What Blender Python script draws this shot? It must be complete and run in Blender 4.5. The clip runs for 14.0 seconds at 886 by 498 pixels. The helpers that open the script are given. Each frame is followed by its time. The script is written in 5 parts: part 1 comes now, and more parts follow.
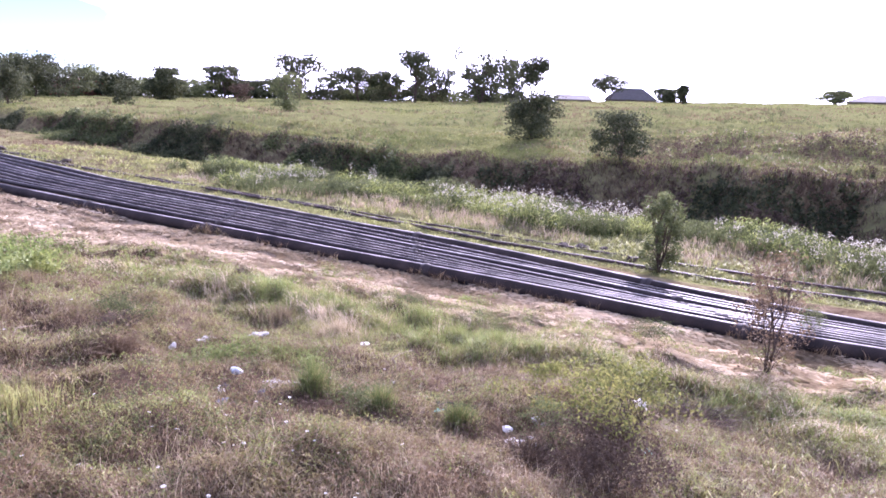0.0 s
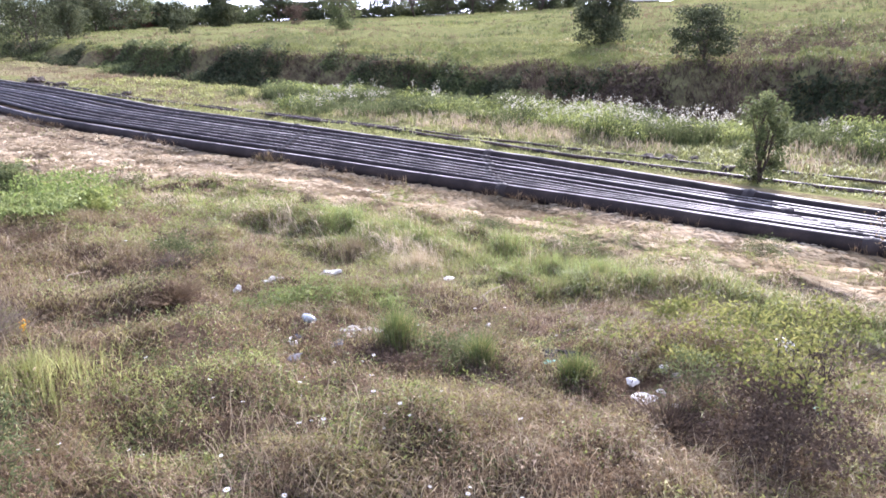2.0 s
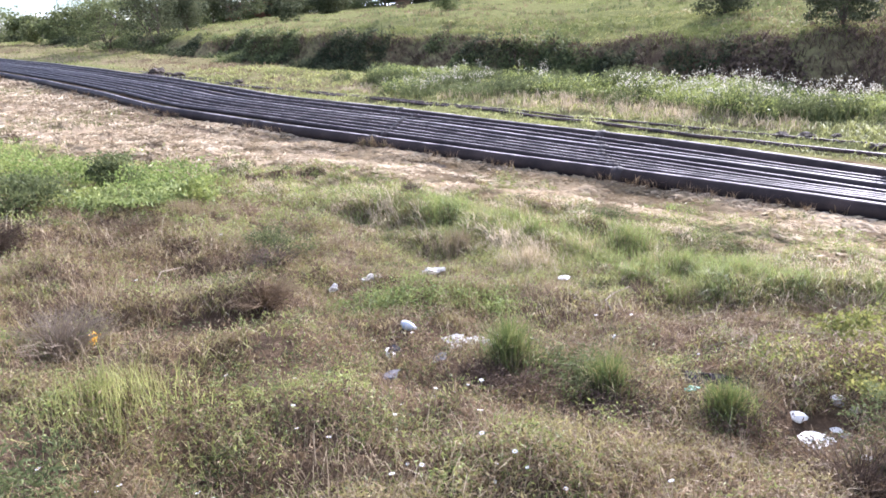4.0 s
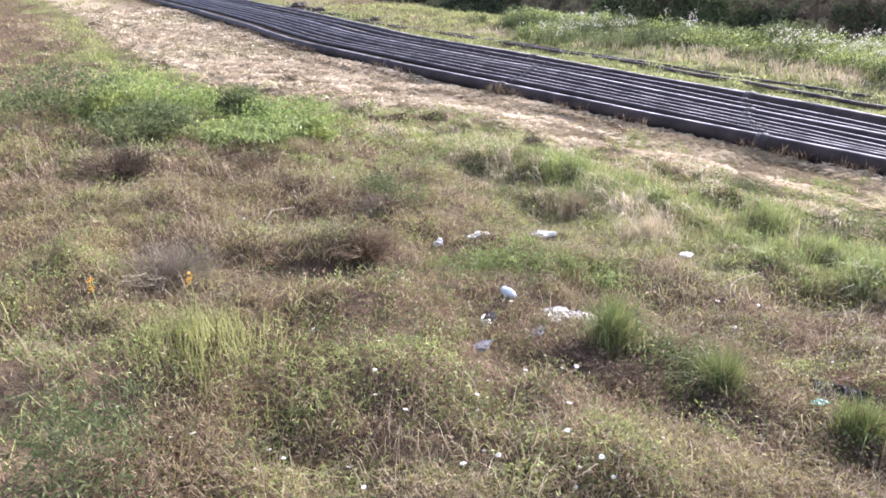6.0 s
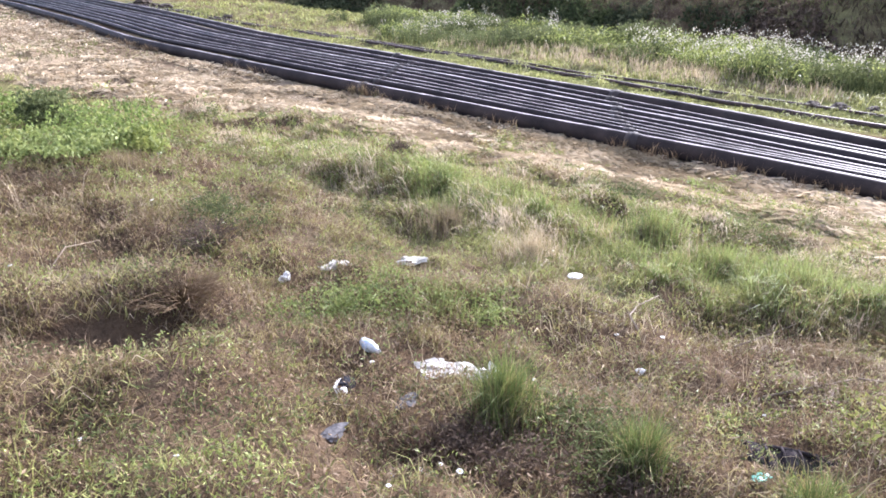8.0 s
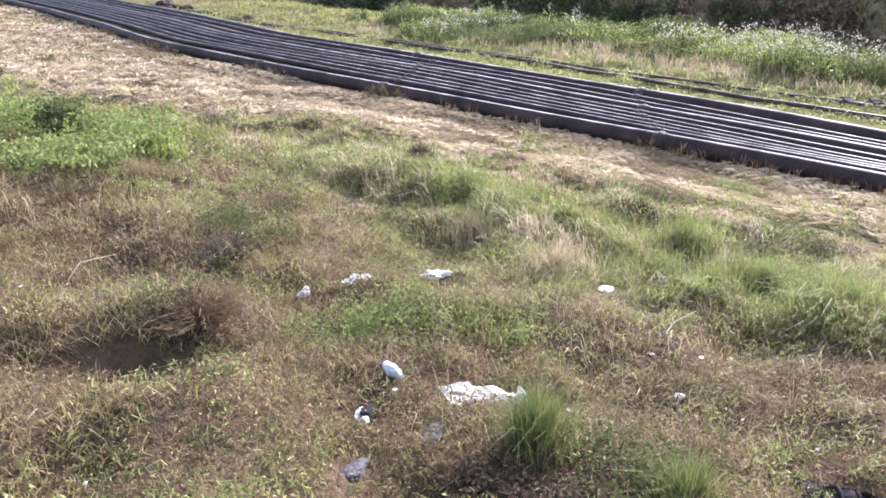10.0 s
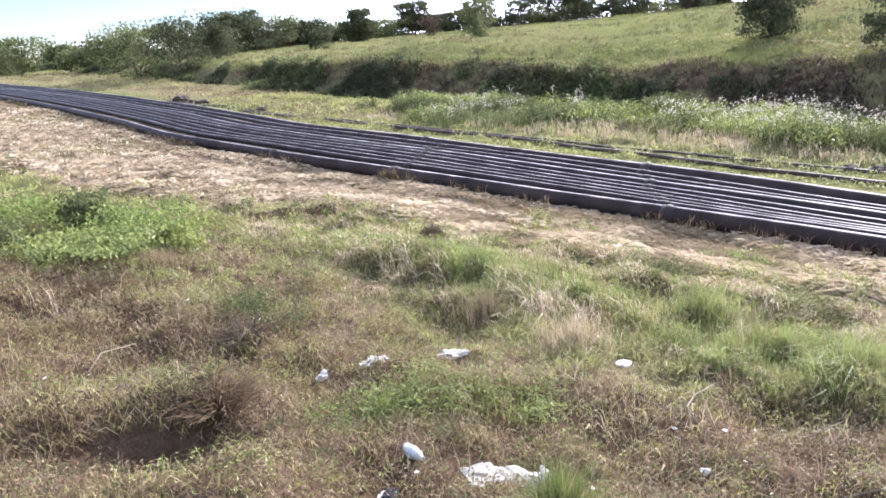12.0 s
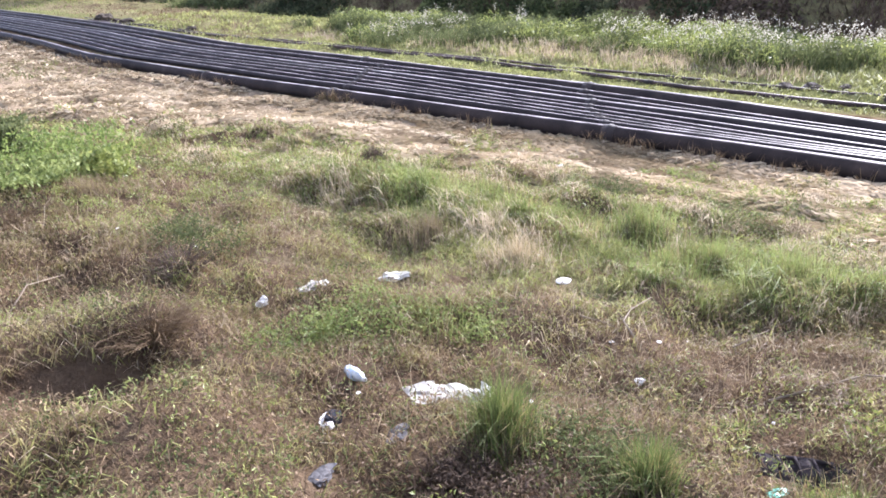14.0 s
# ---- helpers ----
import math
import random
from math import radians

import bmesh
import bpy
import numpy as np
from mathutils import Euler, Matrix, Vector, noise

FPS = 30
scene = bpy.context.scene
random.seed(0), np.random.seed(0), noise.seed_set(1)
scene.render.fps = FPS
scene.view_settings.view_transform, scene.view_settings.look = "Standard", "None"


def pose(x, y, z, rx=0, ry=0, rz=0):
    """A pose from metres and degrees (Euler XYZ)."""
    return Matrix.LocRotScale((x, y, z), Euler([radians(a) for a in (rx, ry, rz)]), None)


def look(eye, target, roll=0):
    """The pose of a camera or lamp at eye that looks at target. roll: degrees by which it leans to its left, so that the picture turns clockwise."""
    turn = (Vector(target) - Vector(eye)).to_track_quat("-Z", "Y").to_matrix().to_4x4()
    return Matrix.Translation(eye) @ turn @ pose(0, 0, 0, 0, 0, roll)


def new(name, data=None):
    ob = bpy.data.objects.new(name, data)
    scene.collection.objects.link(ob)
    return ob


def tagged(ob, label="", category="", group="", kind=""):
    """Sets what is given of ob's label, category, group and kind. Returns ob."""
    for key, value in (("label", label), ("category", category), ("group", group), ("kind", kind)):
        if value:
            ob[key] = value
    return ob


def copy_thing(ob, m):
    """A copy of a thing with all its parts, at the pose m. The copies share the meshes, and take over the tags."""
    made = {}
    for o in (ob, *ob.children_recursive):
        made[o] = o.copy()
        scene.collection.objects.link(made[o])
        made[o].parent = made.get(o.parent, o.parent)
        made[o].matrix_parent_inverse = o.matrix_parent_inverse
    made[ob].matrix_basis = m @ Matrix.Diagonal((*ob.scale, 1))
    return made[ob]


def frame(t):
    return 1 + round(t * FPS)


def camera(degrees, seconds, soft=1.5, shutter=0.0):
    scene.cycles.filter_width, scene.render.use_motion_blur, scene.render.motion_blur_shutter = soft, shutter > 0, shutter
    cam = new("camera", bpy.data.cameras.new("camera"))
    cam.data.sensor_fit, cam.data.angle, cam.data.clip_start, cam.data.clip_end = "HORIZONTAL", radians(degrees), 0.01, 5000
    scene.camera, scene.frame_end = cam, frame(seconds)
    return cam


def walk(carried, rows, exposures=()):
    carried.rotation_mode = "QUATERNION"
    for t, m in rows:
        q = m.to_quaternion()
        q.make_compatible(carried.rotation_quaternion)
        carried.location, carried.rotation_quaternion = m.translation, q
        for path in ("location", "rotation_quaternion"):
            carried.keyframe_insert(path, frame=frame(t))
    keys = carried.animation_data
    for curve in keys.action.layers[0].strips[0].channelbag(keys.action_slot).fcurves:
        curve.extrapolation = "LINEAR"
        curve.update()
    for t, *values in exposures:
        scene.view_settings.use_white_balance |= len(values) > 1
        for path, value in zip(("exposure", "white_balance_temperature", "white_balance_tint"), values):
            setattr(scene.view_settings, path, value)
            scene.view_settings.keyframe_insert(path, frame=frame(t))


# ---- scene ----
cam = camera(63.4, 14.0, soft=1.7)
PATH = [
    (0, (0.289, 0.451, 1.251), (1.511, 1.988, 0.869), 2.1),
    (0.5, (0.319, 0.694, 1.207), (1.404, 2.32, 0.783), 0.7),
    (1, (0.488, 0.892, 1.108), (1.487, 2.535, 0.559), 1.0),
    (1.5, (0.606, 1.085, 1.119), (1.603, 2.702, 0.492), 1.6),
    (2, (0.654, 1.321, 1.082), (1.702, 2.915, 0.48), -1.4),
    (2.5, (0.758, 1.44, 1.025), (1.752, 3.063, 0.41), -0.3),
    (3, (0.879, 1.521, 1.021), (1.796, 3.186, 0.4), -0.2),
    (3.5, (0.917, 1.694, 0.998), (1.775, 3.388, 0.369), -0.1),
    (4, (0.933, 1.887, 0.996), (1.721, 3.612, 0.36), -3.9),
    (4.2, (0.937, 1.921, 0.997), (1.709, 3.651, 0.355), -3.1),
    (6.3, (1.147, 2.195, 0.989), (1.584, 3.992, 0.228), -2.5),
    (6.5, (1.169, 2.318, 0.946), (1.777, 4.11, 0.299), -4.5),
    (7, (1.248, 2.579, 0.873), (2.053, 4.301, 0.252), -3.3),
    (7.2, (1.318, 2.664, 0.824), (2.153, 4.359, 0.169), -1.5),
    (9.3, (1.549, 3.069, 0.839), (2.229, 4.767, 0.029), -3.4),
    (9.5, (1.546, 3.083, 0.844), (2.236, 4.785, 0.05), -4.1),
    (10, (1.558, 3.09, 0.849), (2.278, 4.789, 0.079), -2.0),
    (10.5, (1.552, 3.086, 0.851), (2.236, 4.81, 0.101), -1.6),
    (11, (1.541, 3.076, 0.861), (2.16, 4.845, 0.163), -2.9),
    (11.5, (1.54, 3.053, 0.859), (2.264, 4.807, 0.227), -5.0),
    (12, (1.525, 3.049, 0.871), (2.253, 4.825, 0.31), -4.1),
    (12.5, (1.539, 3.064, 0.868), (2.288, 4.829, 0.298), -3.0),
    (13, (1.567, 3.065, 0.848), (2.366, 4.778, 0.193), -4.9),
    (13.5, (1.574, 3.067, 0.838), (2.42, 4.724, 0.104), -4.0),
    (14, (1.57, 3.075, 0.836), (2.392, 4.729, 0.067), -3.9),
]
walk(cam, [(t, look(eye, target, roll)) for t, eye, target, roll in PATH], [(0.0, 1.83, 5400, 45), (0.8, 1.82, 5450, 39), (2.2, 1.87, 5500, 27), (7.0, 1.84, 5550, 23), (9.4, 1.78, 5620, 22), (14.0, 1.79, 5600, 22)])

# ---------------------------------------------------------------- light
SUN_TO = Vector((0.87, 0.49, 0)).normalized()
SUN_HIGH = 27.0
world = bpy.data.worlds.new("world")
scene.world = world
world.use_nodes = True
wn, wl = world.node_tree.nodes, world.node_tree.links
wn.clear()
sky = wn.new("ShaderNodeTexSky")
sky.sky_type, sky.sun_disc = "NISHITA", False
sky.sun_elevation, sky.sun_rotation = radians(SUN_HIGH), math.atan2(SUN_TO.x, SUN_TO.y)
sky.dust_density, sky.air_density, sky.ozone_density = 0.1, 1.0, 4.0
# thin bright cloud, thickest low down and towards the sun
where = wn.new("ShaderNodeTexCoord")
stretch = wn.new("ShaderNodeMapping")
stretch.inputs["Scale"].default_value = (1.6, 1.6, 5.0)
puff = wn.new("ShaderNodeTexNoise")
puff.inputs["Scale"].default_value, puff.inputs["Detail"].default_value = 1.6, 6
edges = wn.new("ShaderNodeMapRange")
edges.inputs["From Min"].default_value, edges.inputs["From Max"].default_value = 0.40, 0.56
white = wn.new("ShaderNodeMixRGB")
white.inputs[2].default_value = (45.0, 45.3, 45.9, 1)
back = wn.new("ShaderNodeBackground")
back.inputs["Strength"].default_value = 0.062
out = wn.new("ShaderNodeOutputWorld")
wl.new(where.outputs["Generated"], stretch.inputs[0])
wl.new(stretch.outputs[0], puff.inputs["Vector"])
near_sun = wn.new("ShaderNodeVectorMath")
near_sun.operation = "DOT_PRODUCT"
near_sun.inputs[1].default_value = SUN_TO
wl.new(where.outputs["Generated"], near_sun.inputs[0])
thick = wn.new("ShaderNodeMapRange")
thick.inputs["From Min"].default_value, thick.inputs["From Max"].default_value = 0.60, 0.84
thick.inputs["To Min"].default_value, thick.inputs["To Max"].default_value = -0.14, 0.18
wl.new(near_sun.outputs["Value"], thick.inputs["Value"])
whole = wn.new("ShaderNodeMath")
wl.new(puff.outputs["Fac"], whole.inputs[0])
wl.new(thick.outputs[0], whole.inputs[1])
wl.new(whole.outputs[0], edges.inputs["Value"])
wl.new(edges.outputs[0], white.inputs[0])
wl.new(sky.outputs[0], white.inputs[1])
wl.new(white.outputs[0], back.inputs["Color"])
wl.new(back.outputs[0], out.inputs["Surface"])
sun = new("sun", bpy.data.lights.new("sun", "SUN"))
sun.data.energy, sun.data.angle, sun.data.color = 4.1, radians(0.6), (1.0, 0.93, 0.82)
sun.matrix_world = look((0, 0, 60), Vector((0, 0, 60)) - SUN_TO * math.cos(radians(SUN_HIGH)) - Vector((0, 0, math.sin(radians(SUN_HIGH)))))
tagged(sun, kind="structure")

# ---------------------------------------------------------------- materials
rng = np.random.default_rng(7)


def nodes_of(name):
    m = bpy.data.materials.new(name)
    m.use_nodes = True
    n = m.node_tree.nodes
    return m, n, m.node_tree.links, n["Principled BSDF"], n["Material Output"]


def ramp(n, stops):
    r = n.new("ShaderNodeValToRGB")
    e = r.color_ramp.elements
    while len(e) < len(stops):
        e.new(0.5)
    for k, c in enumerate(stops):
        e[k].position, e[k].color = k / max(1, len(stops) - 1), (*c, 1)
    return r


def noise_node(n, l, scale, detail=4, rough=0.6):
    g = n.new("ShaderNodeNewGeometry")
    t = n.new("ShaderNodeTexNoise")
    t.inputs["Scale"].default_value, t.inputs["Detail"].default_value, t.inputs["Roughness"].default_value = scale, detail, rough
    l.new(g.outputs["Position"], t.inputs["Vector"])
    return t


def plant_mat(name, stops, trans=0.35, patch=0.7, rough=0.65, gloss=0.25, each=0.55):
    """Leaves or blades: a colour for each one, drifting in patches, and letting light through."""
    m, n, l, b, o = nodes_of(name)
    g = n.new("ShaderNodeNewGeometry")
    t = noise_node(n, l, patch)
    add = n.new("ShaderNodeMath")
    add.operation = "MULTIPLY_ADD"
    add.inputs[1].default_value = each
    l.new(g.outputs["Random Per Island"], add.inputs[0])
    spread = n.new("ShaderNodeMapRange")
    spread.inputs["From Min"].default_value, spread.inputs["From Max"].default_value = 0.3, 0.7
    spread.inputs["To Max"].default_value = 1 - each
    l.new(t.outputs["Fac"], spread.inputs["Value"])
    l.new(spread.outputs[0], add.inputs[2])
    r = ramp(n, stops)
    l.new(add.outputs[0], r.inputs[0])
    l.new(r.outputs[0], b.inputs["Base Color"])
    b.inputs["Roughness"].default_value, b.inputs["Specular IOR Level"].default_value = rough, gloss
    tr = n.new("ShaderNodeBsdfTranslucent")
    l.new(r.outputs[0], tr.inputs["Color"])
    mix = n.new("ShaderNodeMixShader")
    mix.inputs[0].default_value = trans
    l.new(b.outputs[0], mix.inputs[1])
    l.new(tr.outputs[0], mix.inputs[2])
    l.new(mix.outputs[0], o.inputs["Surface"])
    return m


def solid_mat(name, stops, scale=8.0, rough=0.6, metal=0.0, bump=0.2, fine=60.0, per_object=0.0, gloss=0.4, top_glint=None):
    """A solid surface with two scales of stain and a little relief."""
    m, n, l, b, o = nodes_of(name)
    big, small = noise_node(n, l, scale, 5), noise_node(n, l, fine, 3)
    mix = n.new("ShaderNodeMath")
    mix.operation = "MULTIPLY_ADD"
    mix.inputs[1].default_value = 0.35
    l.new(small.outputs["Fac"], mix.inputs[0])
    part_of = n.new("ShaderNodeMapRange")
    part_of.inputs["From Min"].default_value, part_of.inputs["From Max"].default_value = 0.25, 0.75
    part_of.inputs["To Max"].default_value = 0.65
    l.new(big.outputs["Fac"], part_of.inputs["Value"])
    l.new(part_of.outputs[0], mix.inputs[2])
    last = mix
    if per_object:
        info = n.new("ShaderNodeObjectInfo")
        more = n.new("ShaderNodeMath")
        more.operation = "MULTIPLY_ADD"
        more.inputs[1].default_value = per_object
        l.new(info.outputs["Random"], more.inputs[0])
        l.new(mix.outputs[0], more.inputs[2])
        last = more
    r = ramp(n, stops)
    l.new(last.outputs[0], r.inputs[0])
    colour = r.outputs[0]
    if top_glint:
        # pale highlight line painted along the top, broken up by the stain noise
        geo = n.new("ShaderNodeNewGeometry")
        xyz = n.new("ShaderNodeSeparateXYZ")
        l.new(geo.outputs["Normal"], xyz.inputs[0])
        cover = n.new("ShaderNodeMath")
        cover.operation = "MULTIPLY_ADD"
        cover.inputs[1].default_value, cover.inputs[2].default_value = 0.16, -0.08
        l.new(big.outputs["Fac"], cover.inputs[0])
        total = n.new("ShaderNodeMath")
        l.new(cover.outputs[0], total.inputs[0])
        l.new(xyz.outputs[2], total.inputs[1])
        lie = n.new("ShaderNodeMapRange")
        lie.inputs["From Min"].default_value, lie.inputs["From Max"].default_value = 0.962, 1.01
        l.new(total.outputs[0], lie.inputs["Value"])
        glinted = n.new("ShaderNodeMixRGB")
        glinted.inputs[2].default_value = (*top_glint, 1)
        l.new(lie.outputs[0], glinted.inputs[0])
        l.new(colour, glinted.inputs[1])
        colour = glinted.outputs[0]
    l.new(colour, b.inputs["Base Color"])
    b.inputs["Roughness"].default_value, b.inputs["Metallic"].default_value = rough, metal
    b.inputs["Specular IOR Level"].default_value = gloss
    bp = n.new("ShaderNodeBump")
    bp.inputs["Strength"].default_value, bp.inputs["Distance"].default_value = bump, 0.01
    l.new(small.outputs["Fac"], bp.inputs["Height"])
    l.new(bp.outputs[0], b.inputs["Normal"])
    return m


def ground_mat():
    m, n, l, b, o = nodes_of("soil_and_thatch")
    a = n.new("ShaderNodeVertexColor")
    a.layer_name = "cover"
    s = n.new("ShaderNodeSeparateColor")
    l.new(a.outputs["Color"], s.inputs[0])
    big, mid, fine = noise_node(n, l, 0.45, 6), noise_node(n, l, 3.2, 6, 0.7), noise_node(n, l, 38.0, 4, 0.7)
    soil = ramp(n, [(0.038, 0.026, 0.017), (0.074, 0.051, 0.032), (0.120, 0.085, 0.053), (0.18, 0.133, 0.086)])
    l.new(mid.outputs["Fac"], soil.inputs[0])
    straw = ramp(n, [(0.11, 0.075, 0.048), (0.22, 0.165, 0.105), (0.355, 0.282, 0.185), (0.52, 0.41, 0.285)])
    l.new(fine.outputs["Fac"], straw.inputs[0])
    green = ramp(n, [(0.06, 0.064, 0.026), (0.12, 0.124, 0.048), (0.19, 0.188, 0.075), (0.28, 0.26, 0.12)])
    l.new(mid.outputs["Fac"], green.inputs[0])

    def blend(first, second, amount):
        # the edges of a patch are broken up by the finer spots
        add = n.new("ShaderNodeMath")
        add.operation = "ADD"
        l.new(amount, add.inputs[0])
        l.new(mid.outputs["Fac"], add.inputs[1])
        sharp = n.new("ShaderNodeMapRange")
        sharp.inputs["From Min"].default_value, sharp.inputs["From Max"].default_value = 0.7, 1.25
        l.new(add.outputs[0], sharp.inputs["Value"])
        x = n.new("ShaderNodeMixRGB")
        l.new(sharp.outputs[0], x.inputs[0])
        l.new(first, x.inputs[1])
        l.new(second, x.inputs[2])
        return x.outputs[0]

    c = blend(soil.outputs[0], straw.outputs[0], s.outputs[0])
    c = blend(c, green.outputs[0], s.outputs[1])
    l.new(c, b.inputs["Base Color"])
    b.inputs["Roughness"].default_value, b.inputs["Specular IOR Level"].default_value = 1.0, 0.0
    bp = n.new("ShaderNodeBump")
    bp.inputs["Strength"].default_value, bp.inputs["Distance"].default_value = 0.7, 0.02
    l.new(fine.outputs["Fac"], bp.inputs["Height"])
    bq = n.new("ShaderNodeBump")
    bq.inputs["Strength"].default_value, bq.inputs["Distance"].default_value = 0.8, 0.12
    l.new(mid.outputs["Fac"], bq.inputs["Height"])
    l.new(bp.outputs[0], bq.inputs["Normal"])
    l.new(bq.outputs[0], b.inputs["Normal"])
    return m


M_GROUND = ground_mat()
M_STRAW = plant_mat("dry_straw", [(0.22, 0.160, 0.098), (0.37, 0.290, 0.180), (0.51, 0.42, 0.27), (0.64, 0.55, 0.39)], 0.30, 0.8)
M_MAT = plant_mat("olive_and_tan_weed", [(0.080, 0.072, 0.028), (0.190, 0.168, 0.062), (0.345, 0.295, 0.120), (0.53, 0.44, 0.21)], 0.34, 4.5, each=0.42)
M_FIELD = plant_mat("field_grass_blade", [(0.098, 0.118, 0.040), (0.160, 0.180, 0.058), (0.235, 0.248, 0.084), (0.34, 0.325, 0.13)], 0.25, 0.24, 0.9, 0.03, 0.20)
M_FIELDRY = plant_mat("dry_field_grass", [(0.12, 0.10, 0.052), (0.18, 0.150, 0.078), (0.25, 0.208, 0.112), (0.33, 0.275, 0.155)], 0.2, 0.5, 0.9, 0.03, 0.25)
M_TAWNY = plant_mat("tawny_straw", [(0.14, 0.104, 0.062), (0.23, 0.178, 0.108), (0.33, 0.262, 0.162), (0.44, 0.355, 0.225)], 0.25, 0.8, 0.8, 0.1, 0.3)
M_SWATH = plant_mat("flat_straw", [(0.24, 0.18, 0.112), (0.37, 0.295, 0.188), (0.48, 0.395, 0.262), (0.60, 0.505, 0.35)], 0.25, 0.9, 0.8, 0.1, 0.3)
M_PALE = plant_mat("bleached_straw", [(0.34, 0.26, 0.165), (0.50, 0.405, 0.27), (0.62, 0.52, 0.37), (0.71, 0.62, 0.47)], 0.3, 0.6, 0.8, 0.1, 0.3)
M_RUST = plant_mat("dead_weed", [(0.070, 0.046, 0.028), (0.150, 0.100, 0.056), (0.265, 0.188, 0.104), (0.41, 0.31, 0.18)], 0.24, 4.0, each=0.42)
M_GREEN = plant_mat("green_grass", [(0.095, 0.105, 0.034), (0.225, 0.235, 0.074), (0.385, 0.385, 0.130), (0.56, 0.53, 0.24)], 0.40, 3.5, each=0.40)
M_FRESH = plant_mat("fresh_grass", [(0.062, 0.085, 0.026), (0.145, 0.182, 0.054), (0.265, 0.305, 0.095), (0.43, 0.44, 0.18)], 0.38, 4.0, each=0.42)
M_DEEP = plant_mat("deep_green_blades", [(0.040, 0.055, 0.018), (0.095, 0.125, 0.036), (0.180, 0.220, 0.062), (0.30, 0.32, 0.11)], 0.32, 1.5)
M_LEAF = plant_mat("weed_leaf", [(0.080, 0.105, 0.030), (0.185, 0.222, 0.058), (0.325, 0.355, 0.100), (0.50, 0.49, 0.18)], 0.36, 4.5, 0.5, 0.4, 0.42)
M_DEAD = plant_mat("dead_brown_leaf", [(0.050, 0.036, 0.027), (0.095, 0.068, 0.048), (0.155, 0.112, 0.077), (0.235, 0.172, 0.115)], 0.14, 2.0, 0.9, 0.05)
M_BRIGHT = plant_mat("bright_leaf", [(0.062, 0.090, 0.026), (0.135, 0.182, 0.048), (0.24, 0.295, 0.082), (0.39, 0.425, 0.15)], 0.45, 4.0, 0.6, 0.15, 0.4)
M_YELLOW = plant_mat("yellowing_leaf", [(0.068, 0.082, 0.025), (0.150, 0.162, 0.047), (0.255, 0.250, 0.074), (0.39, 0.355, 0.108)], 0.42, 3.0, 0.7, 0.1, 0.45)
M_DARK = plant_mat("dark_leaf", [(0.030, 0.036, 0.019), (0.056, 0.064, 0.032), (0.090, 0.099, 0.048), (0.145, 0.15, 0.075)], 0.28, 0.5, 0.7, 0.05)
M_OLIVE = plant_mat("olive_leaf", [(0.045, 0.056, 0.023), (0.088, 0.105, 0.041), (0.142, 0.160, 0.062), (0.23, 0.235, 0.10)], 0.4, 0.5, 0.65, 0.12)
M_SEED = plant_mat("white_seed_head", [(0.29, 0.26, 0.185), (0.43, 0.39, 0.295), (0.54, 0.50, 0.395), (0.64, 0.60, 0.50)], 0.35, 1.5)
M_PETAL = plant_mat("white_petal", [(0.70, 0.70, 0.66), (0.82, 0.82, 0.80)], 0.3, 1.5)
M_CENTRE = plant_mat("yellow_flower_centre", [(0.55, 0.35, 0.03), (0.65, 0.45, 0.05)], 0.1)
M_ORANGE = plant_mat("orange_flower", [(0.65, 0.30, 0.02), (0.72, 0.42, 0.04)], 0.3)
M_CANE = plant_mat("grey_brown_twig", [(0.05, 0.038, 0.032), (0.10, 0.076, 0.062), (0.17, 0.13, 0.10), (0.26, 0.21, 0.16)], 0.1, 1.5, 0.9, 0.04)
M_WOOD = solid_mat("bark", [(0.035, 0.024, 0.017), (0.07, 0.048, 0.034), (0.12, 0.088, 0.065)], 9, 0.9, 0, 0.6)
M_TWIG = solid_mat("dead_twig", [(0.13, 0.098, 0.066), (0.22, 0.172, 0.120), (0.32, 0.26, 0.19)], 9, 0.9, 0, 0.4)
# the last colour of each pipe is the highlight painted along its top
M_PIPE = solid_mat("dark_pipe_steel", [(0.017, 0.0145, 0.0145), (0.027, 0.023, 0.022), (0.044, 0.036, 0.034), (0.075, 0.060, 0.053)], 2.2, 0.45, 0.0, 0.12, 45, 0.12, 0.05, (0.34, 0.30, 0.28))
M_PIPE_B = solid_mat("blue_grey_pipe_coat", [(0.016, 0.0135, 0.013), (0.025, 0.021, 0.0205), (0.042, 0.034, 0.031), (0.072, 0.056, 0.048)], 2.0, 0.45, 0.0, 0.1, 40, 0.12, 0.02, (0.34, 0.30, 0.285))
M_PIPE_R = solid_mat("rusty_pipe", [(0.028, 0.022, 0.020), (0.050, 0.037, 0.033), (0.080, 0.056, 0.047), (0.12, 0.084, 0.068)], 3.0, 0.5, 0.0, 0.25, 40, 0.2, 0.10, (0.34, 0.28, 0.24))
M_FLANGE = solid_mat("flange_iron", [(0.018, 0.015, 0.015), (0.034, 0.028, 0.026), (0.065, 0.05, 0.043)], 7, 0.7, 0.0, 0.3, 60, 0.3, 0.25)
M_CLOD = solid_mat("soil_clod", [(0.030, 0.022, 0.015), (0.055, 0.040, 0.028), (0.095, 0.072, 0.050)], 9, 0.95, 0, 0.8)
M_PLASTIC = solid_mat("crumpled_white_plastic", [(0.52, 0.50, 0.45), (0.70, 0.68, 0.63), (0.80, 0.78, 0.73)], 14, 0.45, 0, 0.3)
M_PAPER = solid_mat("dirty_white_paper", [(0.22, 0.20, 0.17), (0.40, 0.38, 0.33), (0.58, 0.56, 0.50)], 16, 0.8, 0, 0.2)
M_STONE = solid_mat("pale_stone", [(0.56, 0.54, 0.48), (0.72, 0.70, 0.64), (0.84, 0.82, 0.77)], 14, 0.85, 0, 0.4)
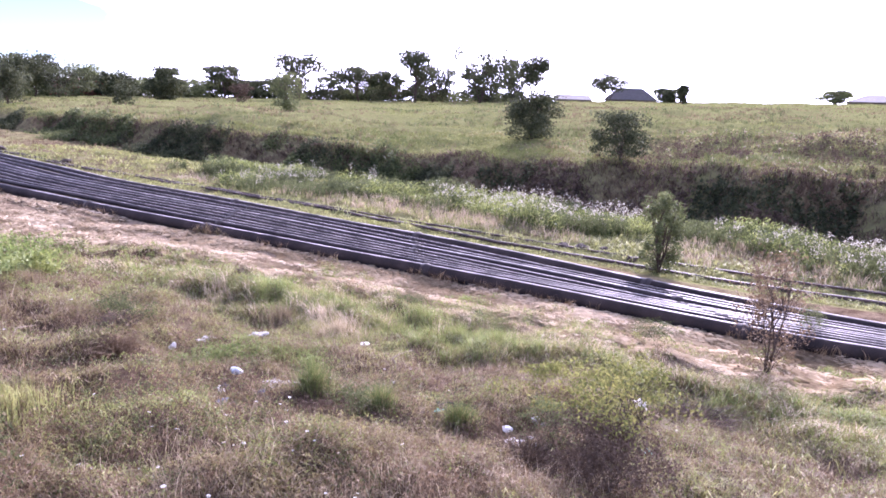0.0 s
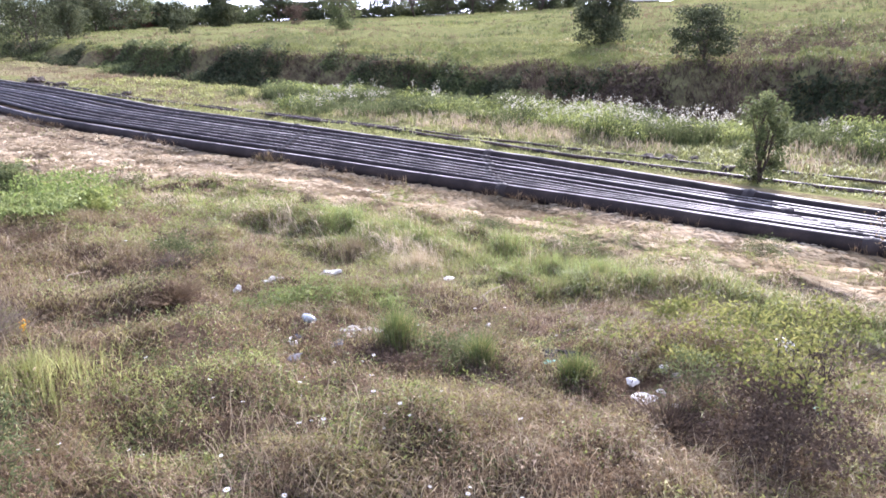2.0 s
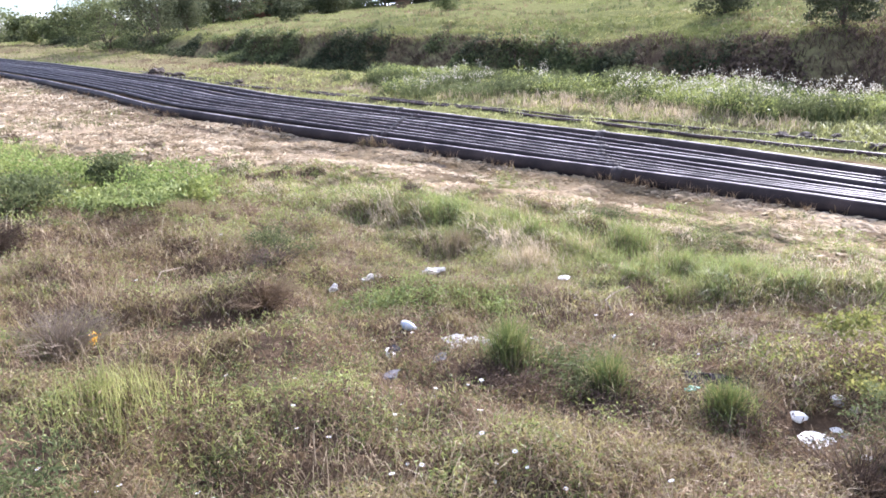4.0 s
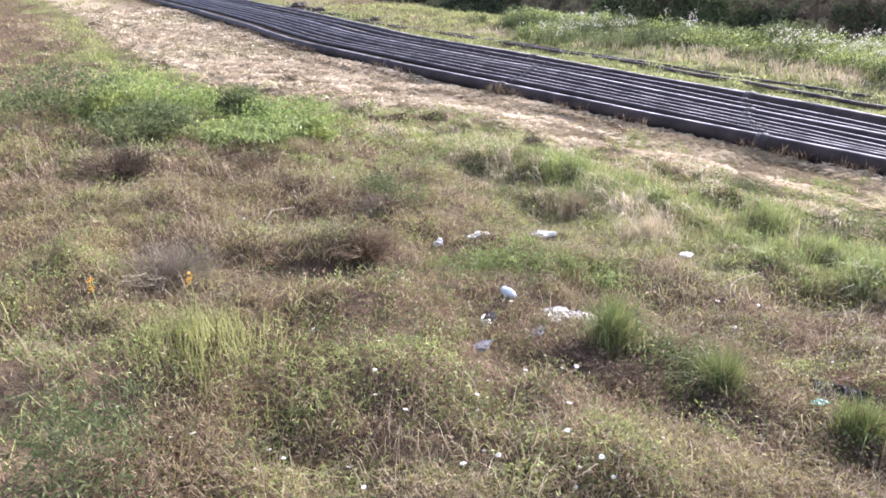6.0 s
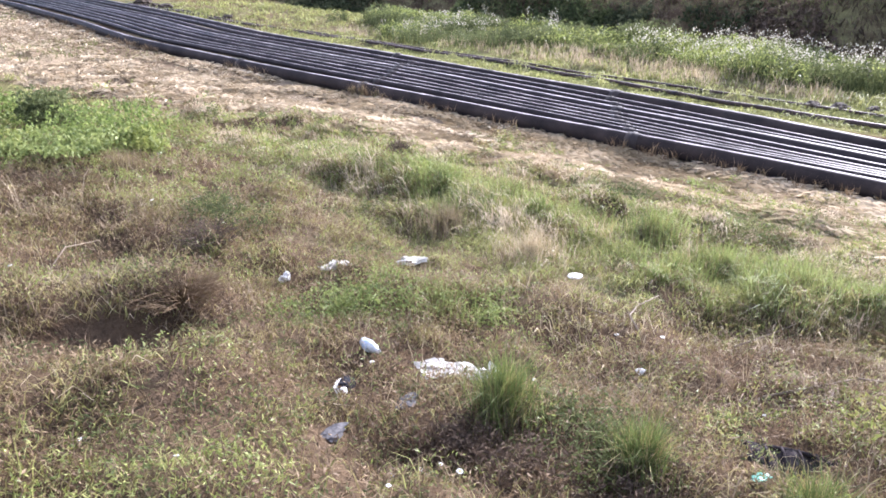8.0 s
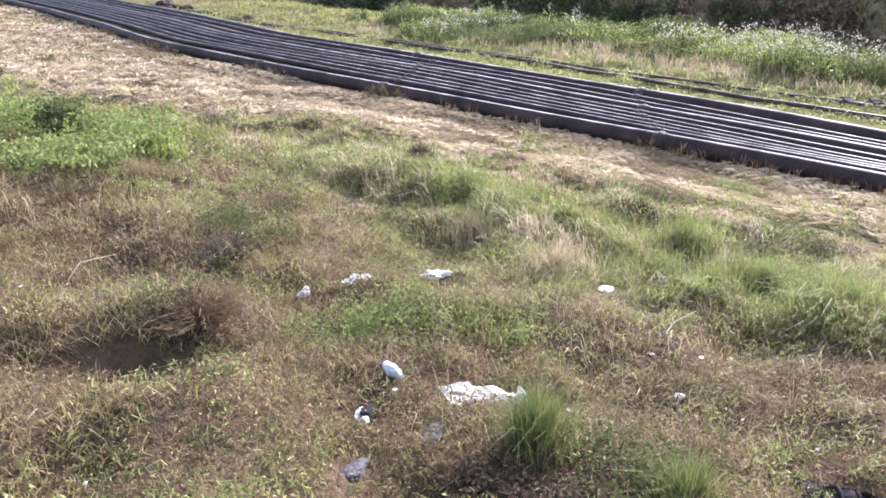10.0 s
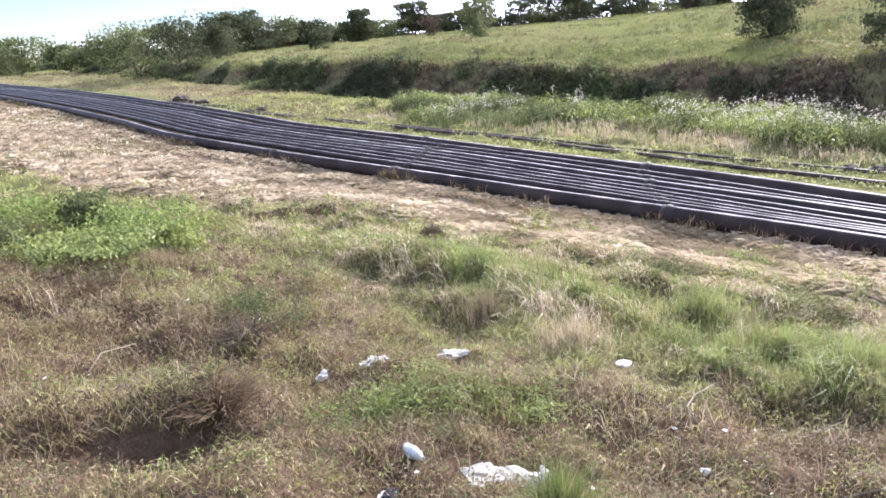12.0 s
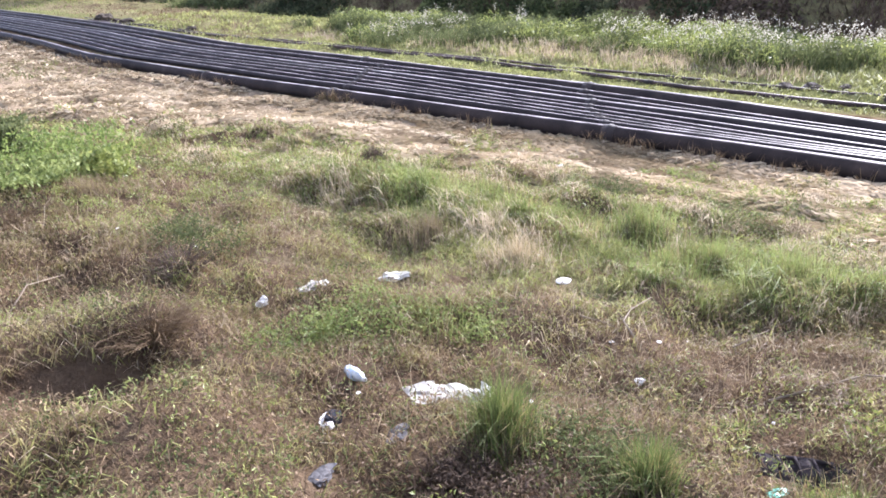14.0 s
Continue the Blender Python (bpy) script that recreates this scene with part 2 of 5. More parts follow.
M_GREYROCK = solid_mat("grey_stone", [(0.16, 0.14, 0.12), (0.27, 0.24, 0.21), (0.38, 0.35, 0.31)], 14, 0.9, 0, 0.5)
M_BLACK = solid_mat("black_cloth", [(0.010, 0.010, 0.013), (0.020, 0.020, 0.025), (0.040, 0.038, 0.042)], 20, 0.8, 0, 0.5, gloss=0.1)
M_CRATE = solid_mat("weathered_black_plastic", [(0.018, 0.015, 0.016), (0.034, 0.028, 0.029), (0.060, 0.050, 0.048)], 18, 0.85, 0, 0.4, gloss=0.05)
M_GREYCLOTH = solid_mat("grey_cloth", [(0.04, 0.038, 0.038), (0.08, 0.075, 0.075), (0.14, 0.13, 0.128)], 20, 0.9, 0, 0.6)
M_BLUE = solid_mat("blue_label", [(0.30, 0.40, 0.52), (0.45, 0.53, 0.62)], 20, 0.4, 0, 0.1)
M_TURQ = solid_mat("turquoise_plastic", [(0.10, 0.36, 0.25), (0.20, 0.50, 0.36)], 14, 0.35, 0, 0.1)
M_WALL = solid_mat("plastered_house_wall", [(0.08, 0.06, 0.05), (0.13, 0.10, 0.08), (0.18, 0.14, 0.11)], 1.5, 0.9, 0, 0.2, 20)
M_ROOF = solid_mat("grey_roof_sheet", [(0.045, 0.040, 0.036), (0.072, 0.065, 0.057), (0.105, 0.095, 0.083)], 1.5, 0.85, 0, 0.2, 20)
M_BRICKRED = solid_mat("red_brick_wall", [(0.12, 0.045, 0.03), (0.20, 0.085, 0.055), (0.27, 0.13, 0.09)], 1.5, 0.9, 0, 0.2, 20)
M_GLASS = solid_mat("dark_window_pane", [(0.02, 0.022, 0.025), (0.035, 0.038, 0.042)], 2, 0.12, 0, 0.0)
M_BOTTLE = solid_mat("milky_bottle_plastic", [(0.34, 0.37, 0.38), (0.52, 0.55, 0.55), (0.72, 0.74, 0.72)], 40, 0.18, 0, 0.1)


# ---------------------------------------------------------------- the lie of the land
EDGE_Y = np.array([-40, -7, -1.5, 1.5, 4.0, 5.8, 8.3, 10.8, 14.3, 18.1, 24.5, 30.7, 38.5, 48, 60.5, 90, 200.0])
EDGE_X = np.array([34, 18, 14.5, 12.7, 11.1, 10.2, 9.2, 8.2, 6.6, 5.0, 2.4, 0.85, -1.5, -4.7, -9.5, -22, -70.0])
BANK_Y = np.array([-60, -10, 0, 5, 10, 14, 18, 22, 28, 38, 45, 60, 90, 200.0])
BANK_X = np.array([42, 27.2, 23.2, 21.3, 19.8, 18.4, 16.8, 14.9, 12.5, 9.5, 7.5, 4.0, -6, -50.0])


def smooth(a, b, v):
    t = np.clip((np.asarray(v, float) - a) / (b - a), 0, 1)
    return t * t * (3 - 2 * t)


def soft_interp(v, xs, ys):
    v = np.asarray(v, float)
    return sum(np.interp(v + o, xs, ys) for o in (-1.6, -0.8, 0, 0.8, 1.6)) / 5


def edge(y):
    """x of the line where the nearest pipe lies on the ground."""
    return soft_interp(y, EDGE_Y, EDGE_X)


def bank(y):
    """x of the foot of the bank beyond the pipes."""
    y = np.asarray(y, float)
    return soft_interp(y, BANK_Y, BANK_X) + 0.5 * np.sin(y * 0.9) + 0.35 * np.sin(y * 2.1 + 1)


def bed(y):
    """Height of the pipe bed."""
    y = np.asarray(y, float)
    return -1.85 + 0.032 * (np.clip(y, -30, 75) - 11.15)


def patchy(x, y, scale, seed):
    """Smooth value noise between 0 and 1."""
    table = np.random.default_rng(seed).random((64, 64))
    a, b = np.asarray(x, float) / scale + 4096, np.asarray(y, float) / scale + 4096
    i, j = np.floor(a).astype(int), np.floor(b).astype(int)
    s, t = a - i, b - j
    s, t = s * s * (3 - 2 * s), t * t * (3 - 2 * t)
    g = lambda p, q: table[p % 64, q % 64]
    return (g(i, j) * (1 - s) + g(i + 1, j) * s) * (1 - t) + (g(i, j + 1) * (1 - s) + g(i + 1, j + 1) * s) * t


def mounds(x, y):
    """Tussocky relief of the slope."""
    return 0.19 * (patchy(x, y, 0.55, 91) - 0.5) + 0.10 * (patchy(x, y, 0.24, 92) - 0.5)


def cushions(x, y):
    """Where the low weeds swell into cushions, and the gaps between them."""
    return 0.55 * patchy(x, y, 0.34, 33) + 0.45 * patchy(x, y, 0.15, 34)


def lumps(x, y):
    return (0.03 * np.sin(x * 2.3 + 1.3 * np.sin(y * 1.1)) * np.sin(y * 2.7 + x * 0.7) + 0.05 * np.sin(x * 0.83 + 2) * np.sin(y * 0.71 + 0.5 * x)
            + 0.012 * np.sin(x * 7.1 + y * 3.3) * np.sin(y * 6.3 - x * 2.9))


def face(y):
    """How far the face of the bank leans back."""
    return 1.0 + (1.5 - 0.8 * smooth(24, 34, y)) * patchy(y, 0 * y, 3.1, 93)


def height(x, y):
    x, y = np.asarray(x, float), np.asarray(y, float)
    u, b = (x - edge(y)) * 0.93, bed(y)
    steep = 0.155 - 0.115 * smooth(8, 22, y)
    v = np.maximum(-u, 0)
    near = b + steep * v * smooth(0, 2.5, v) + 0.045 * smooth(0.9, 0.05, v)
    near = near - 0.05 * np.maximum(v - 25, 0)
    w = np.maximum(u, 0)
    raised = 0.13 * smooth(0.14, 0.3, w) * smooth(3.4, 2.6, w)
    back = (x - bank(y)) * 0.9
    d = np.maximum(back - 1.5, 0)
    right = smooth(1.6, 0.15, y / np.maximum(x, 1.0))
    left = smooth(3, 9, y / np.maximum(x, 1.0))
    far = np.hypot(x, y)
    plateau = 0.0 + 0.012 * (np.clip(y, -20, 70) - 20) * 0.5 + (0.041 + 0.028 * right - 0.012 * left) * 90 * (1 - np.exp(-d / 90)) - 0.03 * np.maximum(far - 118, 0)
    plateau = plateau - 0.30 * np.exp(-np.maximum(back - 1.8, 0) / 2.5) * smooth(34, 24, y)
    rise = 0.12 * smooth(-7, -3, back) * smooth(-0.6, -2.4, back) - 0.10 * smooth(-2.6, -0.8, back) * smooth(0.3, -0.2, back) + np.clip(smooth(0, 1, (back + 0.1) / face(y)), 0, 1)
    beyond = b + raised + (plateau - b) * rise
    z = np.where(u < 0, near, beyond)
    calm = 1 - smooth(-0.4, 0, u) * smooth(4, 3.4, u)
    z = z - 0.24 * np.exp(-(((x - 1.32) / 0.25) ** 2 + ((y - 6.22) / 0.13) ** 2)) + 0.13 * np.exp(-(((x - 1.70) / 0.30) ** 2 + ((y - 6.55) / 0.18) ** 2))
    z = z + 0.10 * np.exp(-(((x - 0.9) / 1.1) ** 2 + ((y - 10.9) / 0.7) ** 2))
    z = z + 0.15 * np.exp(-(((u + 4.75) / 0.42) ** 2)) * smooth(2, 5, y) * smooth(11, 9, y) * (0.35 + 1.1 * patchy(x, y, 0.8, 96)) * (u < 0)
    swell = 0.75 * (patchy(x, y, 6.0, 94) - 0.5) + 0.36 * (patchy(x, y, 2.1, 95) - 0.5)
    z = z + swell * smooth(0.2, 2.5, back) * smooth(85, 50, far) * (u > 0)
    return z + lumps(x, y) * calm * (1 + smooth(5, 9, u)) + mounds(x, y) * (0.25 * smooth(-0.3, -1.2, u) + 0.95 * smooth(-1.6, -3.0, u)) * (u < 0) + mounds(x, y) * 0.5 * (u > 4)


# ---------------------------------------------------------------- mesh helpers
def mesh_from(name, verts, tris, mat=None, soft=False):
    """A mesh from an array of points and one of triangles."""
    verts, tris = np.asarray(verts, np.float32), np.asarray(tris, np.int32)
    me = bpy.data.meshes.new(name)
    me.vertices.add(len(verts))
    me.vertices.foreach_set("co", verts.ravel())
    me.loops.add(tris.size)
    me.loops.foreach_set("vertex_index", tris.ravel())
    me.polygons.add(len(tris))
    me.polygons.foreach_set("loop_start", np.arange(0, tris.size, tris.shape[1], dtype=np.int32))
    me.polygons.foreach_set("loop_total", np.full(len(tris), tris.shape[1], np.int32))
    me.update(calc_edges=True)
    if mat:
        me.materials.append(mat)
    if soft:
        me.polygons.foreach_set("use_smooth", np.ones(len(tris), bool))
    return me


def part(name, data, mat, parent, label="", at=None):
    """ONE mesh object under a thing or a part; data: a bmesh or a mesh."""
    if isinstance(data, bmesh.types.BMesh):
        me = bpy.data.meshes.new(name)
        data.to_mesh(me)
        data.free()
        me.materials.append(mat)
    else:
        me = data
        if not me.materials and mat:
            me.materials.append(mat)
    ob = new(name, me)
    if at is not None:
        ob.matrix_basis = at
    ob.parent = parent
    return tagged(ob, label) if label else ob


def thing(name, label, category, m=None, group="", kind=""):
    ob = new(name)
    ob.empty_display_size = 0.1
    if m is not None:
        ob.matrix_basis = m
    return tagged(ob, label, category, group, kind)


def solo(name, data, mat, label, category, m=None, group="", kind=""):
    """A thing that is one mesh."""
    ob = part(name, data, mat, None)
    if m is not None:
        ob.matrix_basis = m
    return tagged(ob, label, category, group, kind)


def ground_at(x, y):
    return float(height(x, y))


def joined(pieces):
    """Several (points, triangles) as one."""
    n, vs, ts = 0, [], []
    for v, t in pieces:
        vs.append(v)
        ts.append(np.asarray(t) + n)
        n += len(v)
    return np.concatenate(vs), np.concatenate(ts)


def tube(points, radii, sides=7, cap=True):
    """A tapered tube along points."""
    p, r = np.asarray(points, float), np.broadcast_to(np.asarray(radii, float), (len(points),))
    d = np.gradient(p, axis=0)
    d /= np.linalg.norm(d, axis=1)[:, None] + 1e-9
    ref = np.array([0, 0, 1.0]) if abs(d[0][2]) < 0.8 else np.array([1.0, 0, 0])
    a = np.cross(d, ref)
    a /= np.linalg.norm(a, axis=1)[:, None] + 1e-9
    b = np.cross(a, d)
    t = np.linspace(0, 2 * np.pi, sides, endpoint=False)
    v = p[:, None] + r[:, None, None] * (np.cos(t)[None, :, None] * a[:, None] + np.sin(t)[None, :, None] * b[:, None])
    v = v.reshape(-1, 3)
    tri = []
    for k in range(len(p) - 1):
        for s in range(sides):
            i, j = k * sides + s, k * sides + (s + 1) % sides
            tri += [(i, j, j + sides), (i, j + sides, i + sides)]
    if cap:
        c0, c1 = len(v), len(v) + 1
        v = np.concatenate([v, p[:1], p[-1:]])
        last = (len(p) - 1) * sides
        for s in range(sides):
            tri += [(c0, (s + 1) % sides, s), (c1, last + s, last + (s + 1) % sides)]
    return v, np.array(tri)


def blades(x, y, z, tall, wide, lean, r, wind=(0.0, 0.0)):
    """Grass blades as bent three-triangle strips. All arguments are arrays."""
    n = len(x)
    face, tip = r.uniform(0, 2 * np.pi, n), r.uniform(0, 2 * np.pi, n)
    side = np.stack([np.cos(face), np.sin(face), 0 * face], 1) * (wide * 0.5)[:, None]
    base = np.stack([x, y, z], 1)
    bend = np.stack([np.cos(tip) * lean + wind[0], np.sin(tip) * lean + wind[1], 0 * tip], 1) * tall[:, None]
    mid = base + bend * 0.35 + np.array([0, 0, 1.0]) * (tall * 0.58)[:, None]
    top = base + bend + np.array([0, 0, 1.0]) * (tall * np.sqrt(np.maximum(1 - lean * lean * 0.8, 0.1)))[:, None]
    v = np.stack([base - side, base + side, mid + side * 0.8, mid - side * 0.8, top], 1).reshape(-1, 3)
    o = np.arange(n)[:, None] * 5
    t = np.concatenate([o + [0, 1, 2], o + [0, 2, 3], o + [3, 2, 4]], 1).reshape(-1, 3)
    return v, t


def leaves(centres, size, r, up=0.3, slim=0.5):
    """Folded leaves, each of two triangles, at the given points."""
    n = len(centres)
    d = r.normal(size=(n, 3))
    d[:, 2] += up
    d /= np.linalg.norm(d, axis=1)[:, None]
    s = np.cross(d, r.normal(size=(n, 3)))
    s /= np.linalg.norm(s, axis=1)[:, None] + 1e-9
    L = (np.asarray(size) * r.uniform(0.6, 1.3, n))[:, None]
    fold = np.cross(d, s) * L * 0.12
    c = np.asarray(centres)
    v = np.stack([c - d * L * 0.5, c + s * L * slim * 0.5 + fold, c + d * L * 0.5, c - s * L * slim * 0.5 + fold], 1).reshape(-1, 3)
    o = np.arange(n)[:, None] * 4
    t = np.concatenate([o + [0, 1, 2], o + [0, 2, 3]], 1).reshape(-1, 3)
    return v, t


def blob(radius, r, subdivisions=2, rough=0.3, flat=0.7):
    """A lumpy stone or clod."""
    bm = bmesh.new()
    bmesh.ops.create_icosphere(bm, subdivisions=subdivisions, radius=radius)
    off = Vector(r.uniform(-50, 50, 3))
    for v in bm.verts:
        k = 1 + rough * noise.noise(v.co / radius * 1.3 + off) + rough * 0.5 * noise.noise(v.co / radius * 3.1 + off)
        v.co = Vector((v.co.x * k, v.co.y * k, v.co.z * k * flat))
    return bm


def crumple(w, h, r, cells=9, rough=0.25):
    """A crumpled sheet or bag, closed below."""
    bm = bmesh.new()
    bmesh.ops.create_icosphere(bm, subdivisions=3, radius=1)
    off = Vector(r.uniform(-50, 50, 3))
    for v in bm.verts:
        p = v.co.copy()
        k = 1 + rough * 2.2 * noise.noise(p * 1.6 + off) + rough * 2.2 * abs(noise.noise(p * 3.6 + off)) + rough * 1.1 * noise.noise(p * 8 + off)
        v.co = Vector((p.x * w * 0.5 * k, p.y * w * 0.32 * k, max(p.z, -0.35) * h * k))
    return bm


# ---------------------------------------------------------------- ground
def spaced(lo, hi, fine_lo, fine_hi, fine, grow):
    a = list(np.arange(fine_lo, fine_hi, fine))
    step, v = fine, a[-1]
    while v < hi:
        step *= grow
        v += step
        a.append(v)
    step, v = fine, a[0]
    while v > lo:
        step *= grow
        v -= step
        a.insert(0, v)
    return np.array(a)


def covers(x, y):
    """How much straw, green and bare soil lies at a place."""
    u = (x - edge(y)) * 0.93
    back = (x - bank(y)) * 0.9
    wob = 0.5 * np.sin(x * 1.3 + 2 * np.sin(y * 0.7)) + 0.5 * np.sin(y * 1.7 + x * 0.6)
    strip = smooth(-3.3 - 1.4 * smooth(11, 18, y), -2.3 - 1.2 * smooth(11, 18, y), u + 0.4 * wob) * smooth(0.3, -0.3, u)
    dusty = smooth(-1.5 - 2.5 * smooth(14, 24, y), -0.2, u) * smooth(0.2, -0.2, u) * (0.12 + 0.75 * smooth(11, 24, y))
    ridge = np.exp(-(((u + 4.9 + 0.3 * wob) / 0.75) ** 2)) * smooth(1, 5, y)
    beyond = smooth(2.6, 3.4, u)
    verge = beyond * smooth(7.5, 5.5, u) * 0.75
    plat = smooth(1.4, 2.8, back)
    pink = 0.4 * plat * smooth(1.15, 0.6, y / np.maximum(x, 0.5)) * smooth(60, 30, x)
    speck = patchy(x, y, 0.5, 14) - 0.5
    wob = wob + 1.2 * speck
    straw = np.clip(0.34 - 0.26 * smooth(-5.6, -7.0, u) + 0.15 * wob + 0.7 * strip + 0.25 * verge - 0.22 * plat - 0.3 * ridge, 0, 1)
    green = np.clip(0.20 + 0.22 * wob + 0.40 * ridge - 0.45 * strip + 0.25 * beyond + 0.35 * beyond * smooth(5.5, 4.6, u) + 0.60 * plat - 0.9 * pink - 0.3 * plat * smooth(5.0, 1.5, back), 0, 1)
    hollow = np.exp(-(((x - 1.32) / 0.45) ** 2 + ((y - 6.20) / 0.25) ** 2))
    green = green - 0.22 * smooth(-5.2, -6.4, u) * (u < 0) + 0.40 * smooth(-11.5, -13.0, u)
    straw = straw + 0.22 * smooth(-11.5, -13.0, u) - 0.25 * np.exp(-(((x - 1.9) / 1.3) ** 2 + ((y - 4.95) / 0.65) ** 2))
    soil = np.clip(dusty + hollow, 0, 1)
    return np.clip(straw, 0, 1) * (1 - 0.8 * soil), np.clip(green, 0, 1) * (1 - soil), soil


gx, gy = spaced(-700, 800, -3, 9.5, 0.10, 1.033), spaced(-500, 900, 1.0, 13, 0.10, 1.033)
X, Y = np.meshgrid(gx, gy)
Z = height(X, Y)
nx, ny = len(gx), len(gy)
i = (np.arange(ny - 1)[:, None] * nx + np.arange(nx - 1)[None]).ravel()
me = mesh_from("ground", np.stack([X.ravel(), Y.ravel(), Z.ravel()], 1), np.stack([i, i + 1, i + nx + 1, i + nx], 1), M_GROUND, True)
s, g, b = covers(X.ravel(), Y.ravel())
layer = me.color_attributes.new("cover", "FLOAT_COLOR", "POINT")
layer.data.foreach_set("color", np.stack([s, g, b, np.ones_like(s)], 1).astype(np.float32).ravel())
ground = new("ground", me)
tagged(ground, "reddish soil under dry straw and grass, sloping down to the pipes", "ground", kind="structure")

# ---------------------------------------------------------------- the pipelines
PIPE_R = [0.125, 0.060, 0.060, 0.060, 0.060, 0.060, 0.115, 0.060, 0.060, 0.140]
TOUCH = [0.0] + list(np.cumsum([0.97 * (a + b) for a, b in zip(PIPE_R, PIPE_R[1:])]))
FAN_Y = [-10, 5.0, 8.3, 10.3, 17.0, 26.0, 60.0]
FAN_W = [1.3, 1.5, 1.8, 2.22, 2.8, 3.1, 3.2]
SHARE_N = [0, 0.085, 0.145, 0.205, 0.27, 0.375, 0.555, 0.64, 0.735, 1.0]
SHARE_F = [0, 0.17, 0.26, 0.35, 0.45, 0.54, 0.63, 0.73, 0.86, 1.0]


def pipe_line(k, y):
    """Centre of the k-th pipe of the bundle at the given y."""
    w = soft_interp(y, FAN_Y, FAN_W)
    mixed = smooth(9, 17, y)
    share = SHARE_N[k] * (1 - mixed) + SHARE_F[k] * mixed
    off = 0.125 + np.maximum(share * w + 0.012 * np.sin(y * 0.55 + k * 1.7) + 0.006 * np.sin(y * 1.9 + k * 2.3), TOUCH[k])
    x = edge(y) + off / 0.93
    top = bed(y) + 0.25 + 0.008 * np.sin(y * 0.9 + k)
    return np.stack([x, y, top - PIPE_R[k]], 1)


SPARE_Y = [-30, 5.4, 8.7, 10.9, 13.9, 17.3, 20.3, 26, 40, 60]
SPARE_X = [30, 14.7, 13.05, 12.2, 11.2, 10.2, 9.1, 6.9, 2.4, -4.5]


def spare_line(k, y):
    x = soft_interp(y, SPARE_Y, SPARE_X) + k * (0.22 + 0.55 * smooth(19, 8, y))
    z = sum(height(x + o, y - o) for o in (-1.2, -0.6, 0, 0.6, 1.2)) / 5
    return np.stack([x, y, z + 0.026], 1)


def pipeline(line, radius, mat, label, first, jitter, y0, y1, step=5.15):
    """A run of pipe: each length a section, each joint a flanged coupling."""
    run = thing("pipeline", label, "pipeline", pose(*line(np.array([11.0]))[0]), "pipelines side by side")
    inv = run.matrix_basis.inverted()
    joints = np.arange(first - step * math.ceil((first - y0) / step), y1, step) + jitter
    joints[joints > 18] += np.random.default_rng(int(jitter * 100) + 3).uniform(-1.6, 1.6, (joints > 18).sum())
    for a, c in zip(joints[:-1], joints[1:]):
        p = line(np.linspace(a, c, 7 if a < 30 else 4))
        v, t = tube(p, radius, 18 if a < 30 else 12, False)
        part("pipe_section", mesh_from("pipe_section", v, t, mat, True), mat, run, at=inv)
        if c < 20:
            q = line(np.array([c - 0.09, c - 0.03, c - 0.025, c + 0.025, c + 0.03, c + 0.09]))
            v, t = tube(q, [radius * 1.06, radius * 1.06, radius * 1.16, radius * 1.16, radius * 1.06, radius * 1.06], 14)
            part("coupling", mesh_from("coupling", v, t, M_FLANGE), M_FLANGE, run, at=inv)
    return run


JOG = [0.0, 0.26, 0.45, 0.68, 0.94, 1.19, 1.45, 1.75, 2.08, 2.45]
for k in range(10):
    big = PIPE_R[k] > 0.1
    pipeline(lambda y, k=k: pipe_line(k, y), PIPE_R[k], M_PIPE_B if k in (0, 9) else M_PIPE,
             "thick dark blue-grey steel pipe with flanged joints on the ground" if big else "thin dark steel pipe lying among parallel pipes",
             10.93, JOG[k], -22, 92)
for k in range(2):
    pipeline(lambda y, k=k: spare_line(k, y), (0.040, 0.028)[k], M_PIPE_R, "rusty steel pipe half hidden in dry grass", 13.5, 0.6 * k, -16, 44)


# ---------------------------------------------------------------- grass, straw and dead weeds that cover the slope
def fan_points(n, r0, r1, a0=-24.0, a1=84.0, power=2.0, r=rng):
    """Points round the walk, thinning out with the distance."""
    q = r.random(n)
    d = (r0 ** (2 - power) + q * (r1 ** (2 - power) - r0 ** (2 - power))) ** (1 / (2 - power)) if power != 2 else r0 * (r1 / r0) ** q
    a = np.radians(r.uniform(a0, a1, n))
    return 1.2 + d * np.sin(a), 2.4 + d * np.cos(a), d


def stuff(name, pieces, mat, label, category):
    v, t = joined(pieces)
    return solo(name, mesh_from(name, v, t, mat), mat, label, category, kind="stuff")


OPEN_SPOTS = ((3.72, 3.82, 0.20), (2.39, 5.66, 0.09), (2.62, 5.55, 0.13), (2.80, 5.47, 0.14), (2.20, 5.45, 0.09), (4.00, 6.33, 0.10), (3.02, 6.66, 0.09), (2.62, 6.92, 0.11), (2.28, 6.88, 0.06), (2.03, 5.06, 0.08), (3.56, 4.32, 0.13))


def grows(x, y):
    """False where litter or stones keep the plants down."""
    free = np.ones(len(x), bool)
    for sx, sy, rad in OPEN_SPOTS:
        free &= (x - sx) ** 2 + (y - sy) ** 2 > rad * rad
    return free


def clumped(x, y, per, spread):
    """Each point becomes several close together."""
    n = len(x) * per
    a, d = rng.uniform(0, 2 * np.pi, n), np.abs(rng.normal(0, 1, n)) * np.repeat(spread, per)
    return np.repeat(x, per) + d * np.cos(a), np.repeat(y, per) + d * np.sin(a)


